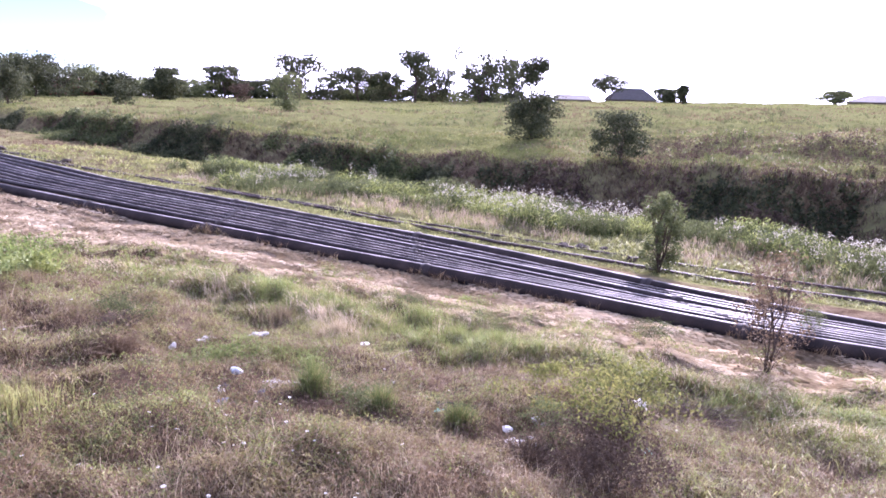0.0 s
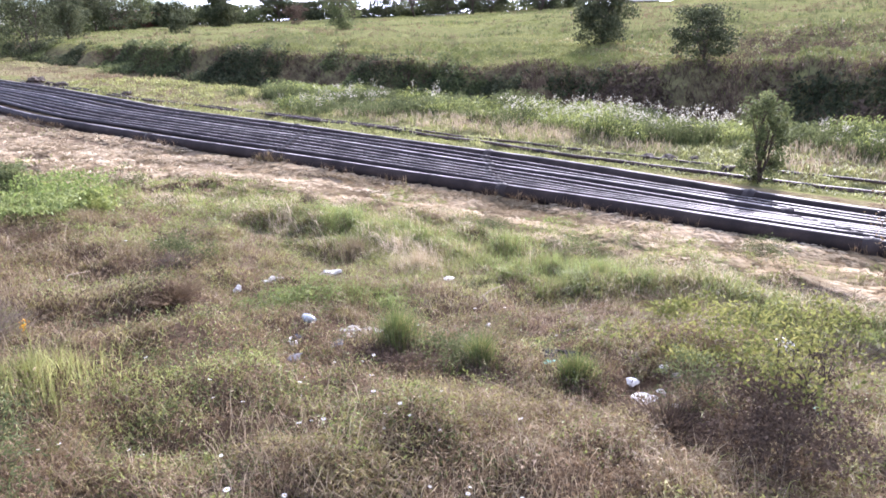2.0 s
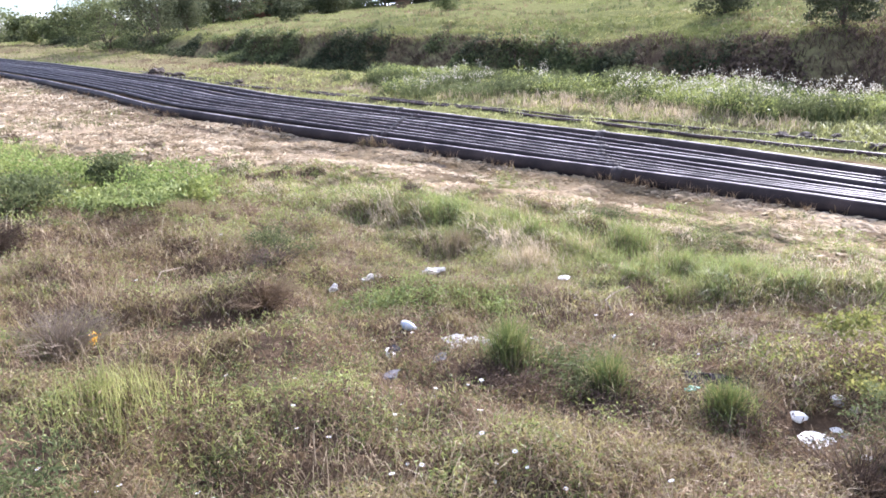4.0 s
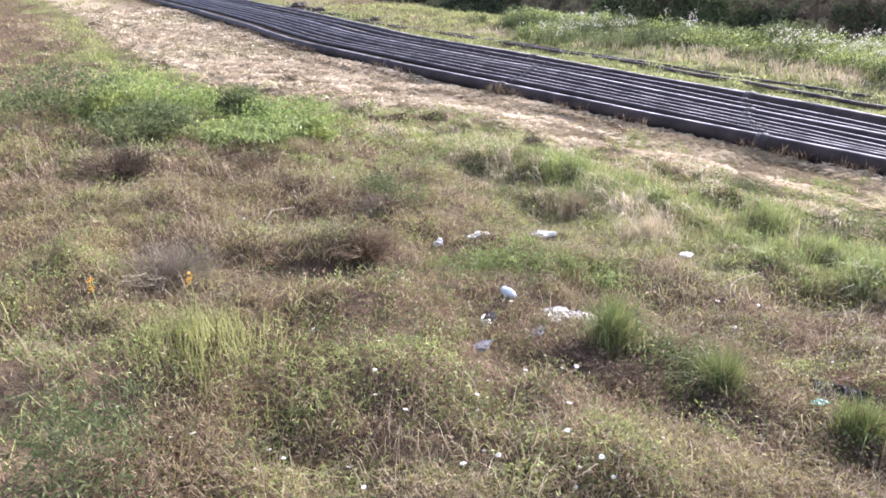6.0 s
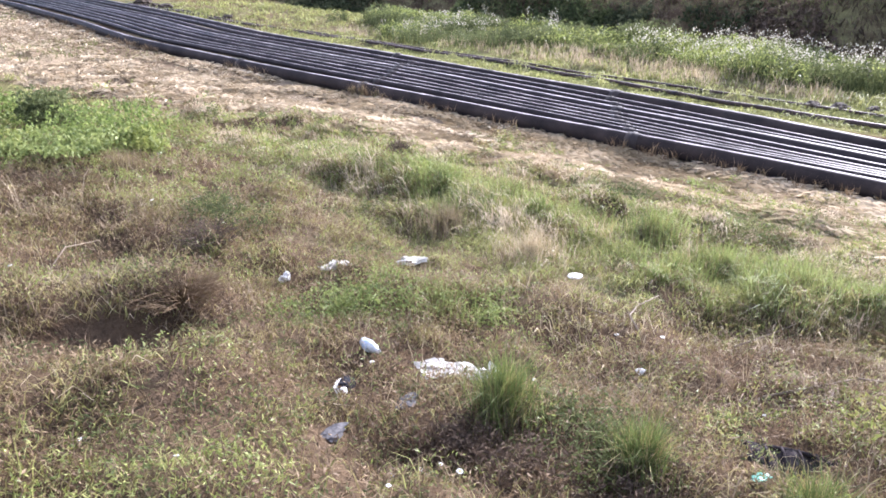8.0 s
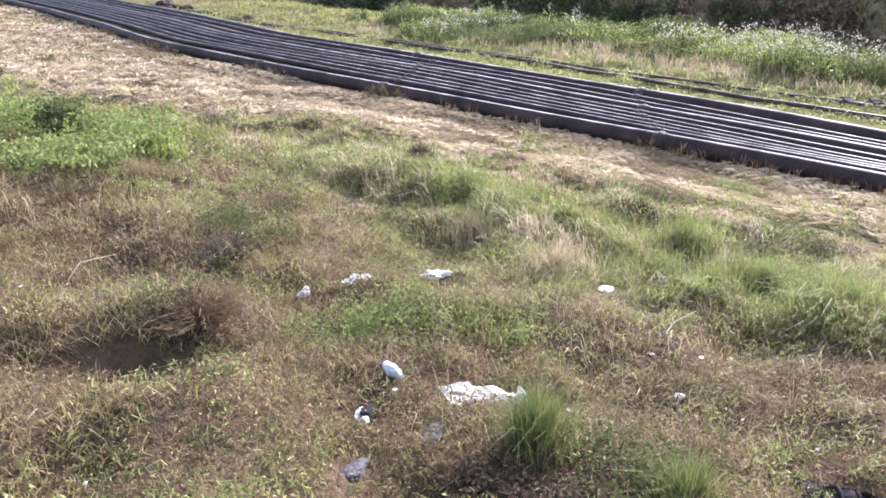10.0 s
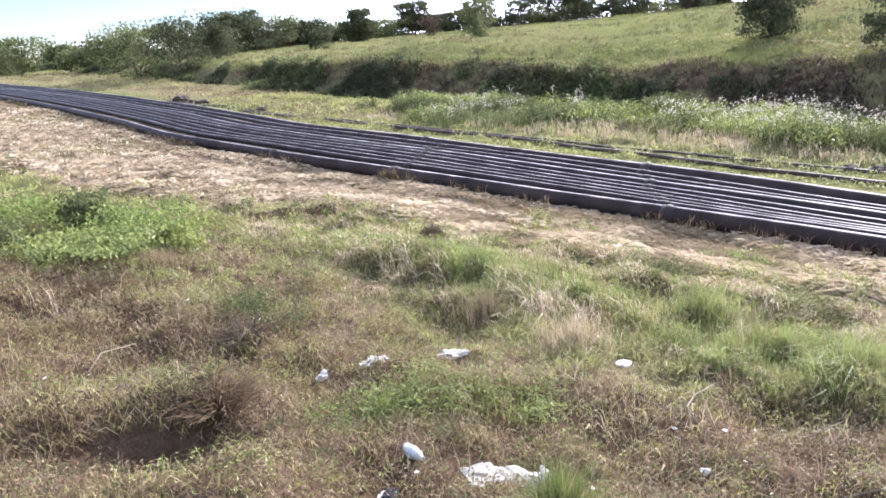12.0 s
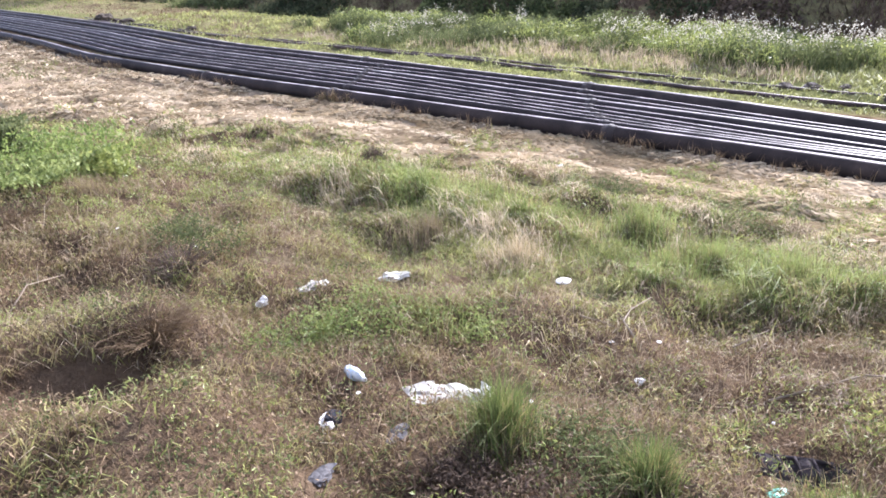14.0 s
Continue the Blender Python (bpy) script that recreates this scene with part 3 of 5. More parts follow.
cx, cy, _ = (np.concatenate(q) for q in zip(
    fan_points(17500, 0.9, 6.5, -24, 104, power=0.0), fan_points(22000, 6.5, 34, power=2.0), fan_points(1800, 0.5, 7.0, 104, 336, 0.0)))
PER = 12
dist = np.hypot(cx - 1.2, cy - 2.4)
x, y = clumped(cx, cy, PER, 0.028 + 0.009 * np.maximum(dist, 3))
each = np.repeat(rng.random(len(cx)), PER)
d = np.repeat(dist, PER)
u, back = (x - edge(y)) * 0.93, (x - bank(y)) * 0.9
spare = x - soft_interp(y, SPARE_Y, SPARE_X)
low = np.where((np.abs(spare - 0.1) < 0.8) & (y > 3) & (y < 30), 0.75, 1.0)
hollow = ((x - 1.30) / 0.42) ** 2 + ((y - 6.10) / 0.30) ** 2
keep = ((u < -0.05) & (hollow > 0.8)) | ((u > 3.35) & ((back < -0.2) | (back > face(y) - 0.25)))
x, y, d, u, back, each, low = x[keep], y[keep], d[keep], u[keep], back[keep], each[keep], low[keep]
straw, green, soil = covers(x, y)
pick = patchy(x, y, 0.36, 3) * 0.40 + patchy(x, y, 1.3, 4) * 0.30 + each * 0.40
clump = patchy(x, y, 0.26, 5) * 0.6 + 0.4 * each
strip = smooth(-3.2 - 1.3 * smooth(11, 18, y), -2.2 - 1.2 * smooth(11, 18, y), u + 1.4 * (patchy(x, y, 0.9, 8) - 0.5)) * smooth(0.2, -0.1, u)
bare = patchy(x, y, 0.7, 9)
alive = rng.random(len(x)) < np.where(u < 0, 0.28 + 1.0 * clump, 0.9) * (1 - 0.8 * strip * (bare < 0.42))
alive = alive & ((u > -2.8) | (rng.random(len(x)) < 0.32 + 0.68 * smooth(0.36, 0.50, cushions(x, y))))
alive = alive & grows(x, y) & (rng.random(len(x)) > 0.55 * np.exp(-(((x - 1.9) / 1.3) ** 2 + ((y - 4.95) / 0.65) ** 2)))
tall = (0.035 + 0.11 * clump ** 2.2 + 0.035 * rng.random(len(x))) * (1 - 0.45 * strip)
ridge = np.exp(-(((u + 4.9) / 0.6) ** 2)) * smooth(1, 5, y) * (u < 0)
tall = tall * (1 + 0.3 * ridge) * np.where(u > 0, 1.5, 1.0) * low
wide = 0.0052 * np.maximum(1, d / 4.8) * rng.uniform(0.5, 1.4, len(x))
lean = np.clip(rng.normal(1.05, 0.35, len(x)) + 0.35 * strip - 0.30 * ridge, 0.1, 1.5)
z = height(x, y) - 0.01
greenness = green * 0.85 - 0.25 * strip + 0.28 * smooth(3.0, 3.6, u) * smooth(12, 22, y)
cls = np.where(pick + greenness > 0.80, 2, np.where(pick + 0.5 * straw > 0.78, 0, np.where(rng.random(len(x)) < 0.55, 3, 1)))
cls = np.where((u < 0) & (u > -5.8) & (cls % 2 == 1) & (rng.random(len(x)) < 0.7), 0, cls)
brown = 0.80 * np.exp(-(((x - 3.95) / 1.0) ** 2 + ((y - 5.1) / 0.6) ** 2)) + 0.80 * np.exp(-(((x - 5.8) / 1.3) ** 2 + ((y - 3.7) / 0.8) ** 2)) + 0.15 * np.exp(-(((x - 0.8) / 0.6) ** 2 + ((y - 5.6) / 0.4) ** 2))
cls = np.where(rng.random(len(x)) < brown, 1, cls)
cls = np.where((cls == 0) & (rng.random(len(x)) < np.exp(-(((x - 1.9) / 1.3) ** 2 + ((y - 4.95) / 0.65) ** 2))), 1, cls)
cls = np.where((u < -6.0) & (cls == 2) & (rng.random(len(x)) < 0.55), np.where(rng.random(len(x)) < 0.5, 1, 3), cls)
cls = np.where((strip > 0.5) & (cls % 2 == 1) & (rng.random(len(x)) < 0.7), 0, cls)
cls = np.where((back > 0.4) & (rng.random(len(x)) < 0.95), np.where(patchy(x, y, 2.6, 58) + 0.3 * rng.random(len(x)) > 0.42, 4, 3), cls)
pinkish = smooth(1.15, 0.6, y / np.maximum(x, 0.5)) * smooth(60, 30, x)
cls = np.where((back > 0.4) & (rng.random(len(x)) < 0.40 * pinkish + 0.25 * smooth(5, 1.5, back)), 1, cls)
for k, (name, mat, label) in enumerate((("straw_grass", M_STRAW, "bleached dry straw and grass lying over the slope"),
                                        ("dead_weeds", M_RUST, "red-brown dead weeds and withered grass on the slope"),
                                        ("green_grass", M_GREEN, "yellowish green grass growing in tufts on the slope"),
                                        ("olive_grass", M_MAT, "olive and tan grass matted over the slope"),
                                        ("plateau_grass", M_FIELD, "short green grass on the field above the bank"))):
    m = alive & (cls == k)
    grow = (0.9, 0.85, 1.1, 0.9, 0.9)[k]
    stuff(name, [blades(x[m], y[m], z[m], tall[m] * grow, wide[m], lean[m], rng, (0.08, -0.05))], mat, label, "grass")

# mown straw lying in streaks along the pipes
n = 125000
y = 3 + 39 * rng.random(n) ** 1.7
x = edge(y) - 0.12 - (3.3 + 1.4 * smooth(11, 18, y)) * rng.random(n)
streak = patchy(x * 0.94 + 0.34 * y, (y * 0.94 - 0.34 * x) * 0.13, 0.20, 11)
m = (streak + 0.5 * patchy(x, y, 0.8, 12) > 0.36 + 0.14 * smooth(12, 18, y)) & (rng.random(n) < 1 - 0.72 * smooth(13, 24, y))
x, y, streak = x[m], y[m], (streak + 0.6 * patchy(x, y, 0.5, 13))[m]
dd = np.hypot(x - 1.2, y - 2.4)
a = np.where(rng.random(len(x)) < 0.5, 0, np.pi) + 1.9 + rng.normal(0, 0.55, len(x))
L = rng.uniform(0.10, 0.26, len(x))
base = np.stack([x, y, height(x, y) + 0.004 + 0.05 * np.clip(streak - 0.55, 0, 1) * rng.random(len(x))], 1)
run = np.stack([np.cos(a) * L, np.sin(a) * L, rng.uniform(0.005, 0.035, len(x))], 1)
side = np.stack([-np.sin(a), np.cos(a), 0.3 + 0 * a], 1) * (0.0045 * np.maximum(1, dd / 5))[:, None]
v = np.stack([base - side * 0.5, base + side * 0.5, base + run * 0.6 + [0, 0, 0.02] + side * 0.5, base + run + [0, 0, -0.01]], 1).reshape(-1, 3)
v = v.reshape(-1, 4, 3)
tone = streak + rng.normal(0, 0.12, len(x))
for name, m, mat, label in (("mown_straw", tone > 1.08, M_PALE, "bleached mown straw lying in streaks beside the pipes"),
                            ("dry_straw", (tone > 0.70) & (tone <= 1.08), M_SWATH, "tawny straw lying flat beside the pipes"),
                            ("rotting_straw", tone <= 0.70, M_TAWNY, "brown rotting straw lying flat beside the pipes")):
    o = np.arange(m.sum())[:, None] * 4
    stuff(name, [(v[m].reshape(-1, 3), np.concatenate([o + [0, 1, 2], o + [0, 2, 3]], 1).reshape(-1, 3))], mat, label, "straw")

# long grass laid over by the wind between the ridge and the pipes
n = 13000
ty = 2.5 + 11.5 * rng.random(n)
tx = edge(ty) - 0.8 - 5.0 * rng.random(n)
u = (tx - edge(ty)) * 0.93
lush = patchy(tx * 0.94 + 0.34 * ty, (ty * 0.94 - 0.34 * tx) * 0.45, 0.42, 44)
crest = np.exp(-(((u + 4.8) / 0.55) ** 2)) * smooth(11, 9, ty)
m = lush + 0.45 * crest + 0.12 * smooth(-2.0, -3.2, u) - 0.10 * smooth(7, 11, ty) + 0.12 * smooth(9, 6, ty) > 0.60
tx, ty, lush, crest, u = tx[m], ty[m], lush[m], crest[m], u[m]
px, py = clumped(tx, ty, 13, np.full(len(tx), 0.045))
dd = np.hypot(px - 1.2, py - 2.4)
tall = np.repeat(rng.uniform(0.09, 0.24, len(tx)) * (0.65 + 0.5 * crest), 13) * rng.uniform(0.5, 1.1, len(px))
sort = np.repeat(0.55 * patchy(tx, ty, 0.7, 45) + 0.45 * rng.random(len(tx)) + 0.22 * crest, 13)
for name, m, mat, label in (("laid_green_grass", sort > 0.60, M_FRESH, "long green grass laid over along a low ridge"), ("laid_olive_grass", (sort <= 0.60) & (sort > 0.50), M_MAT, "olive grass laid over beside the dry strip"),
                            ("laid_pale_grass", sort <= 0.50, M_PALE, "bleached long grass laid over beside the dry strip")):
    n = int(m.sum())
    stuff(name, [blades(px[m], py[m], height(px[m], py[m]) - 0.01, tall[m], 0.0046 * np.maximum(1, dd[m] / 4.5) * rng.uniform(0.6, 1.3, n), np.clip(rng.normal(0.65, 0.25, n), 0.1, 1.2), rng, (-0.40, -0.22))], mat, label, "grass")

# matted small weeds that cover the slope in uneven cushions with dark gaps
cx, cy, dd = fan_points(78000, 1.2, 15, -24, 104, power=1.0)
u = (cx - edge(cy)) * 0.93
hump = cushions(cx, cy)
dip = ((cx - 1.30) / 0.42) ** 2 + ((cy - 6.10) / 0.30) ** 2
tufty = (u > -3.4) & (u < -0.35) & (cy < 12.5) & (patchy(cx * 0.94 + 0.34 * cy, (cy * 0.94 - 0.34 * cx) * 0.4, 0.30, 38) > 0.66) & (hump > 0.42)
m = tufty | (u < -1.6) & (hump > 0.38) & (dip > 1) & (rng.random(len(cx)) > 0.65 * np.exp(-(((cx - 0.95) / 0.35) ** 2 + ((cy - 5.85) / 0.30) ** 2))) & (rng.random(len(cx)) < smooth(-1.9, -4.2, u + 2.2 * (patchy(cx, cy, 0.8, 36) - 0.5) + 1.2 * smooth(11, 18, cy)))
m = m & grows(cx, cy) & (rng.random(len(cx)) > 0.30 * np.exp(-(((cx - 1.9) / 1.3) ** 2 + ((cy - 4.95) / 0.65) ** 2)))
cx, cy, dd, hump = cx[m], cy[m], dd[m], hump[m]
x, y = clumped(cx, cy, 4, np.full(len(cx), 0.03))
p = np.stack([x, y, height(x, y) + 0.27 * np.repeat(np.clip(hump - 0.36, 0, 1), 4) * rng.uniform(0.2, 1.5, len(x))], 1)
size = 0.023 * np.maximum(1, np.repeat(dd, 4) / 4.8)
spot = lambda px, py, rx, ry: np.exp(-(((cx - px) / rx) ** 2 + ((cy - py) / ry) ** 2))
u = (cx - edge(cy)) * 0.93
sort = 0.72 * (patchy(cx, cy, 0.62, 35) - 0.5) + 0.35 * (patchy(cx, cy, 1.8, 37) - 0.5) + 0.22 * (rng.random(len(cx)) - 0.5) + 0.51 + 0.16 * smooth(-6.6, -5.6, u) - 0.09 * smooth(-6.4, -7.6, u)
sort = sort + 0.16 * np.exp(-(((u + 5.0) / 0.8) ** 2)) * smooth(2, 4, cx) + 0.18 * spot(2.6, 6.2, 0.6, 0.35) + 0.16 * spot(2.05, 7.6, 0.4, 0.5) + 0.11 * spot(0.9, 7.9, 1.2, 1.0) - 0.42 * spot(3.95, 5.1, 1.1, 0.65) - 0.40 * spot(5.8, 3.7, 1.3, 0.8) - 0.10 * spot(0.8, 5.6, 0.6, 0.45) - 0.10 * spot(2.6, 3.6, 1.2, 0.7)
sort = np.repeat(sort, 4)
# more of the dull olive leaves around (1.9, 4.95)
dulled = rng.random(len(sort)) < np.repeat(0.75 * spot(1.9, 4.95, 1.3, 0.65), 4)
for name, m, mat, label in (("green_weed_mat", sort > 0.56, M_LEAF, "low mats of green weeds on the slope"), ("olive_weed_mat", (sort > 0.36) & (sort <= 0.56) & ~dulled, M_MAT, "olive and tan weeds matted over the slope"), ("dull_weed_mat", (sort > 0.36) & (sort <= 0.56) & dulled, M_OLIVE, "dull olive weeds matted over the slope"),
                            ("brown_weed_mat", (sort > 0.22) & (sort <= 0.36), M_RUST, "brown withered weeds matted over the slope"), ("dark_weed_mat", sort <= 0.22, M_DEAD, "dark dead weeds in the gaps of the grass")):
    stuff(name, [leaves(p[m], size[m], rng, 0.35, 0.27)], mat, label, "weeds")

cx, cy, dd = fan_points(6000, 0.6, 14, 84, 336, 0.4)
x, y = clumped(cx, cy, 9, np.full(len(cx), 0.09))
m = (x - edge(y)) < -0.2
x, y = x[m], y[m]
which = patchy(x, y, 1.2, 15) + 0.3 * rng.random(len(x))
for name, m, mat in (("grass_cover", which > 0.52, M_GREEN), ("straw_cover", which <= 0.52, M_MAT)):
    stuff(name, [blades(x[m], y[m], height(x[m], y[m]) - 0.01, rng.uniform(0.06, 0.2, m.sum()), 0.004 + 0.0011 * np.hypot(x[m] - 1.2, y[m] - 2.4), rng.uniform(0.5, 1.2, m.sum()), rng)], mat, "grass and straw growing thinly over the upper slope", "grass")

# broken dead stems lying criss-cross over the soil
cx, cy, dd = fan_points(100000, 1.2, 13, -24, 104, power=0.9)
u = (cx - edge(cy)) * 0.93
m = (u < -3.0) & grows(cx, cy) & (rng.random(len(cx)) < 0.25 + 0.9 * patchy(cx, cy, 0.45, 42)) & (((cx - 1.30) / 0.36) ** 2 + ((cy - 6.12) / 0.24) ** 2 > 1)
cx, cy, dd = cx[m], cy[m], dd[m]
# more dark stems and fewer tan ones around (1.9, 4.95)
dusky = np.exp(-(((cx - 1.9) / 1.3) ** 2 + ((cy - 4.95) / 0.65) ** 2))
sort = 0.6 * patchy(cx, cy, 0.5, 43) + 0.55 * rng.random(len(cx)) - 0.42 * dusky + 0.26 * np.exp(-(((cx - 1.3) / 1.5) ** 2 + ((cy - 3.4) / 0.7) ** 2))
for name, m, mat, label in (("brown_stems", (sort >= 0.20) & (sort < 0.50), M_RUST, "broken red-brown weed stems lying over the soil"), ("dark_stems", sort < 0.20, M_DEAD, "dark dead stems lying over the soil"),
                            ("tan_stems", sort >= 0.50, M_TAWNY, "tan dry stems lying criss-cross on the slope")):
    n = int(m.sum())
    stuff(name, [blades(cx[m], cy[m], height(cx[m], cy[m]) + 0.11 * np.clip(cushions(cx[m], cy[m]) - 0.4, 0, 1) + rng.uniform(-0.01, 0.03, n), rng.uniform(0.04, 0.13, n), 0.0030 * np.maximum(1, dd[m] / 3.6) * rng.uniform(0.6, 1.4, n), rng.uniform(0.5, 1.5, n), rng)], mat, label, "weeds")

# long thin stalks with bent tops, standing out of the rest
cx, cy, dd = fan_points(5200, 1.2, 16, power=1.2)
u = (cx - edge(cy)) * 0.93
m = (u < -3.0) & grows(cx, cy) & (patchy(cx, cy, 0.6, 21) > 0.6)
cx, cy, dd = cx[m], cy[m], dd[m]
stuff("dry_stalks", [blades(cx, cy, height(cx, cy) - 0.01, rng.uniform(0.12, 0.28, len(cx)), 0.0028 * np.maximum(1, dd / 4), np.clip(rng.normal(0.4, 0.2, len(cx)), 0, 0.9), rng)],
      M_STRAW, "thin pale dry stalks standing out of the grass", "grass")

# low humps of small-leaved weeds, some green and some withered
cx, cy, dd = fan_points(1500, 1.3, 13, -24, 104, 1.0)
u = (cx - edge(cy)) * 0.93
m = (u < -2.2) & grows(cx, cy) & (rng.random(len(cx)) < np.where(u > -3.4, 0.45, 1.0)) & (((cx - 1.30) / 0.50) ** 2 + ((cy - 6.10) / 0.40) ** 2 > 1)
cx, cy, dd = cx[m], cy[m], dd[m]
rad = rng.uniform(0.06, 0.20, len(cx)) * np.where(dd > 7, 1.3, 1.0)
sort = patchy(cx, cy, 1.1, 24) * 0.6 + rng.random(len(cx)) * 0.4
sort = sort - 0.45 * np.exp(-(((cx - 3.95) / 1.0) ** 2 + ((cy - 5.1) / 0.6) ** 2)) - 0.4 * np.exp(-(((cx - 5.8) / 1.3) ** 2 + ((cy - 3.7) / 0.8) ** 2))
sort = np.where((cx < 2.3) & (cy < 7) & (sort < 0.42) & (rng.random(len(cx)) < 0.35), 0.5, sort)
per = 90
a, q = rng.uniform(0, 2 * np.pi, len(cx) * per), np.sqrt(rng.random(len(cx) * per))
rr = np.repeat(rad, per)
lx, ly = np.repeat(cx, per) + np.cos(a) * q * rr, np.repeat(cy, per) + np.sin(a) * q * rr
lz = height(lx, ly) + rr * 0.85 * np.sqrt(1 - q * q) * rng.uniform(0.35, 1.1, len(lx))
pts, kind_of = np.stack([lx, ly, lz], 1), np.repeat(sort, per)
size = 0.020 * np.maximum(1, np.repeat(dd, per) / 4.8)
for name, mm, mat, label in (("green_weed_humps", kind_of > 0.62, M_LEAF, "low humps of green small-leaved weeds on the slope"), ("olive_weed_humps", (kind_of <= 0.62) & (kind_of > 0.42), M_OLIVE, "low humps of olive weeds on the slope"),
                             ("withered_weed_humps", kind_of <= 0.42, M_RUST, "low humps of withered brown weeds on the slope")):
    stuff(name, [leaves(pts[mm], size[mm], rng, 0.5, 0.32)], mat, label, "weeds")

# creeping small leaves between the grass
cx, cy, dd = fan_points(17000, 1.2, 12, -24, 104, power=1.0)
u = (cx - edge(cy)) * 0.93
m = (u < -3.6) & grows(cx, cy) & (patchy(cx, cy, 0.55, 31) + 0.25 * patchy(cx, cy, 0.2, 32) > 0.72 + 0.5 * np.exp(-(((cx - 3.95) / 1.0) ** 2 + ((cy - 5.1) / 0.6) ** 2)))
cx, cy, dd = cx[m], cy[m], dd[m]
x, y = clumped(cx, cy, 5, np.full(len(cx), 0.035))
p = np.stack([x, y, height(x, y) + rng.uniform(0.02, 0.11, len(x))], 1)
stuff("creeping_weeds", [leaves(p, 0.020 * np.maximum(1, np.repeat(dd, 5) / 5), rng, 0.6, 0.32)], M_LEAF, "low green creeping weeds among the dry grass", "weeds")
# withered small leaves
cx, cy, dd = fan_points(22000, 1.2, 10, -24, 104, power=1.0)
u = (cx - edge(cy)) * 0.93
m = (u < -3.3) & grows(cx, cy) & (patchy(cx, cy, 0.5, 41) > 0.45)
cx, cy, dd = cx[m], cy[m], dd[m]
x, y = clumped(cx, cy, 4, np.full(len(cx), 0.04))
p = np.stack([x, y, height(x, y) + rng.uniform(0.01, 0.09, len(x))], 1)
stuff("withered_leaves", [leaves(p, 0.026 * np.maximum(1, np.repeat(dd, 4) / 6), rng, 0.4, 0.3)], M_RUST, "withered brown leaves and stems close to the soil", "weeds")

# the field beyond, coarser with the distance
cx, cy, dd = fan_points(28000, 20, 135, -16, 84, 1.9)
u, back = (cx - edge(cy)) * 0.93, (cx - bank(cy)) * 0.9
m = (u > 3.5) | (u < -0.5)
cx, cy, dd, back = cx[m], cy[m], dd[m], back[m]
x, y = clumped(cx, cy, 5, 0.02 * dd ** 0.8)
d5, b5 = np.repeat(dd, 5), np.repeat(back, 5)
right = smooth(1.3, 0.7, y / np.maximum(x, 0.5)) * smooth(70, 35, x)
which = patchy(x, y, 3.5, 51) * 0.6 + patchy(x, y, 11, 52) * 0.4 + 0.2 * (rng.random(len(x)) - 0.5) - 0.17 * right - 0.10 * smooth(6, 2, b5)
tall = rng.uniform(0.07, 0.18, len(x)) * (0.5 + 0.9 * patchy(x, y, 2.0, 53))
for name, m, mat, label in (("field_grass", which > 0.40, M_FIELD, "long green grass on the field beyond the bank"),
                            ("field_straw", (which <= 0.40) & (which > 0.28), M_FIELDRY, "dry pale grass on the field beyond the bank"),
                            ("field_dead_weeds", which <= 0.28, M_RUST, "brown-pink withered weeds on the field")):
    stuff(name, [blades(x[m], y[m], height(x[m], y[m]) - 0.03, tall[m], 0.0008 * d5[m] * rng.uniform(0.6, 1.3, m.sum()), rng.uniform(0.2, 0.7, m.sum()), rng)], mat, label, "grass")

# coarse tufts standing out of the field
cx, cy, dd = fan_points(4200, 17, 62, -6, 74, 1.2)
back = (cx - bank(cy)) * 0.9
m = (back > face(cy) - 0.2) & (patchy(cx, cy, 3.2, 46) + 0.35 * rng.random(len(cx)) > 0.62)
cx, cy, dd = cx[m], cy[m], dd[m]
x, y = clumped(cx, cy, 11, 0.06 + 0.0035 * dd)
d5 = np.repeat(dd, 11)
tall = np.repeat(rng.uniform(0.12, 0.34, len(cx)), 11) * rng.uniform(0.5, 1.1, len(x))
which = np.repeat(0.6 * patchy(cx, cy, 4.5, 47) + 0.5 * rng.random(len(cx)), 11)
for name, m, mat, label in (("green_tufts", which > 0.52, M_OLIVE, "dark green tufts of coarse grass on the field"), ("dry_tufts", which <= 0.52, M_FIELDRY, "dry brownish tufts of coarse grass on the field")):
    stuff(name, [blades(x[m], y[m], height(x[m], y[m]) - 0.03, tall[m], 0.0009 * d5[m], rng.uniform(0.2, 0.9, int(m.sum())), rng)], mat, label, "grass")

# ---------------------------------------------------------------- the rank growth in the hollow and on the bank
n = 5200
y = rng.uniform(4, 27, n)
lo, hi = edge(y) + 6.2 + 0.8 * np.sin(y * 0.8), bank(y) - 1.3
x = lo + (hi - lo) * rng.random(n) ** 0.8
m = patchy(x, y, 1.4, 61) > 0.28
x, y, room = x[m], y[m], (hi - x)[m]
px, py = clumped(x, y, 5, np.full(len(x), 0.10))
tall = np.repeat(rng.uniform(0.20, 0.50, len(x)) * (0.55 + 0.8 * patchy(x, y, 1.6, 62)), 5) * rng.uniform(0.6, 1.1, len(px))
stuff("tall_weeds", [blades(px, py, height(px, py) - 0.02, tall, np.full(len(px), 0.022), rng.uniform(0.1, 0.5, len(px)), rng)], M_OLIVE, "tall rank green weeds in the hollow below the bank", "weeds")
m = rng.random(len(x)) < 0.95
lx, ly = clumped(x[m], y[m], 16, np.full(m.sum(), 0.13))
lz = height(lx, ly) + np.repeat(rng.uniform(0.2, 0.5, m.sum()) * (0.55 + 0.8 * patchy(x, y, 1.6, 62))[m], 16) * rng.uniform(0.3, 1.0, len(lx))
tone = np.repeat(patchy(x, y, 1.1, 64)[m] + 0.3 * rng.random(m.sum()), 16)
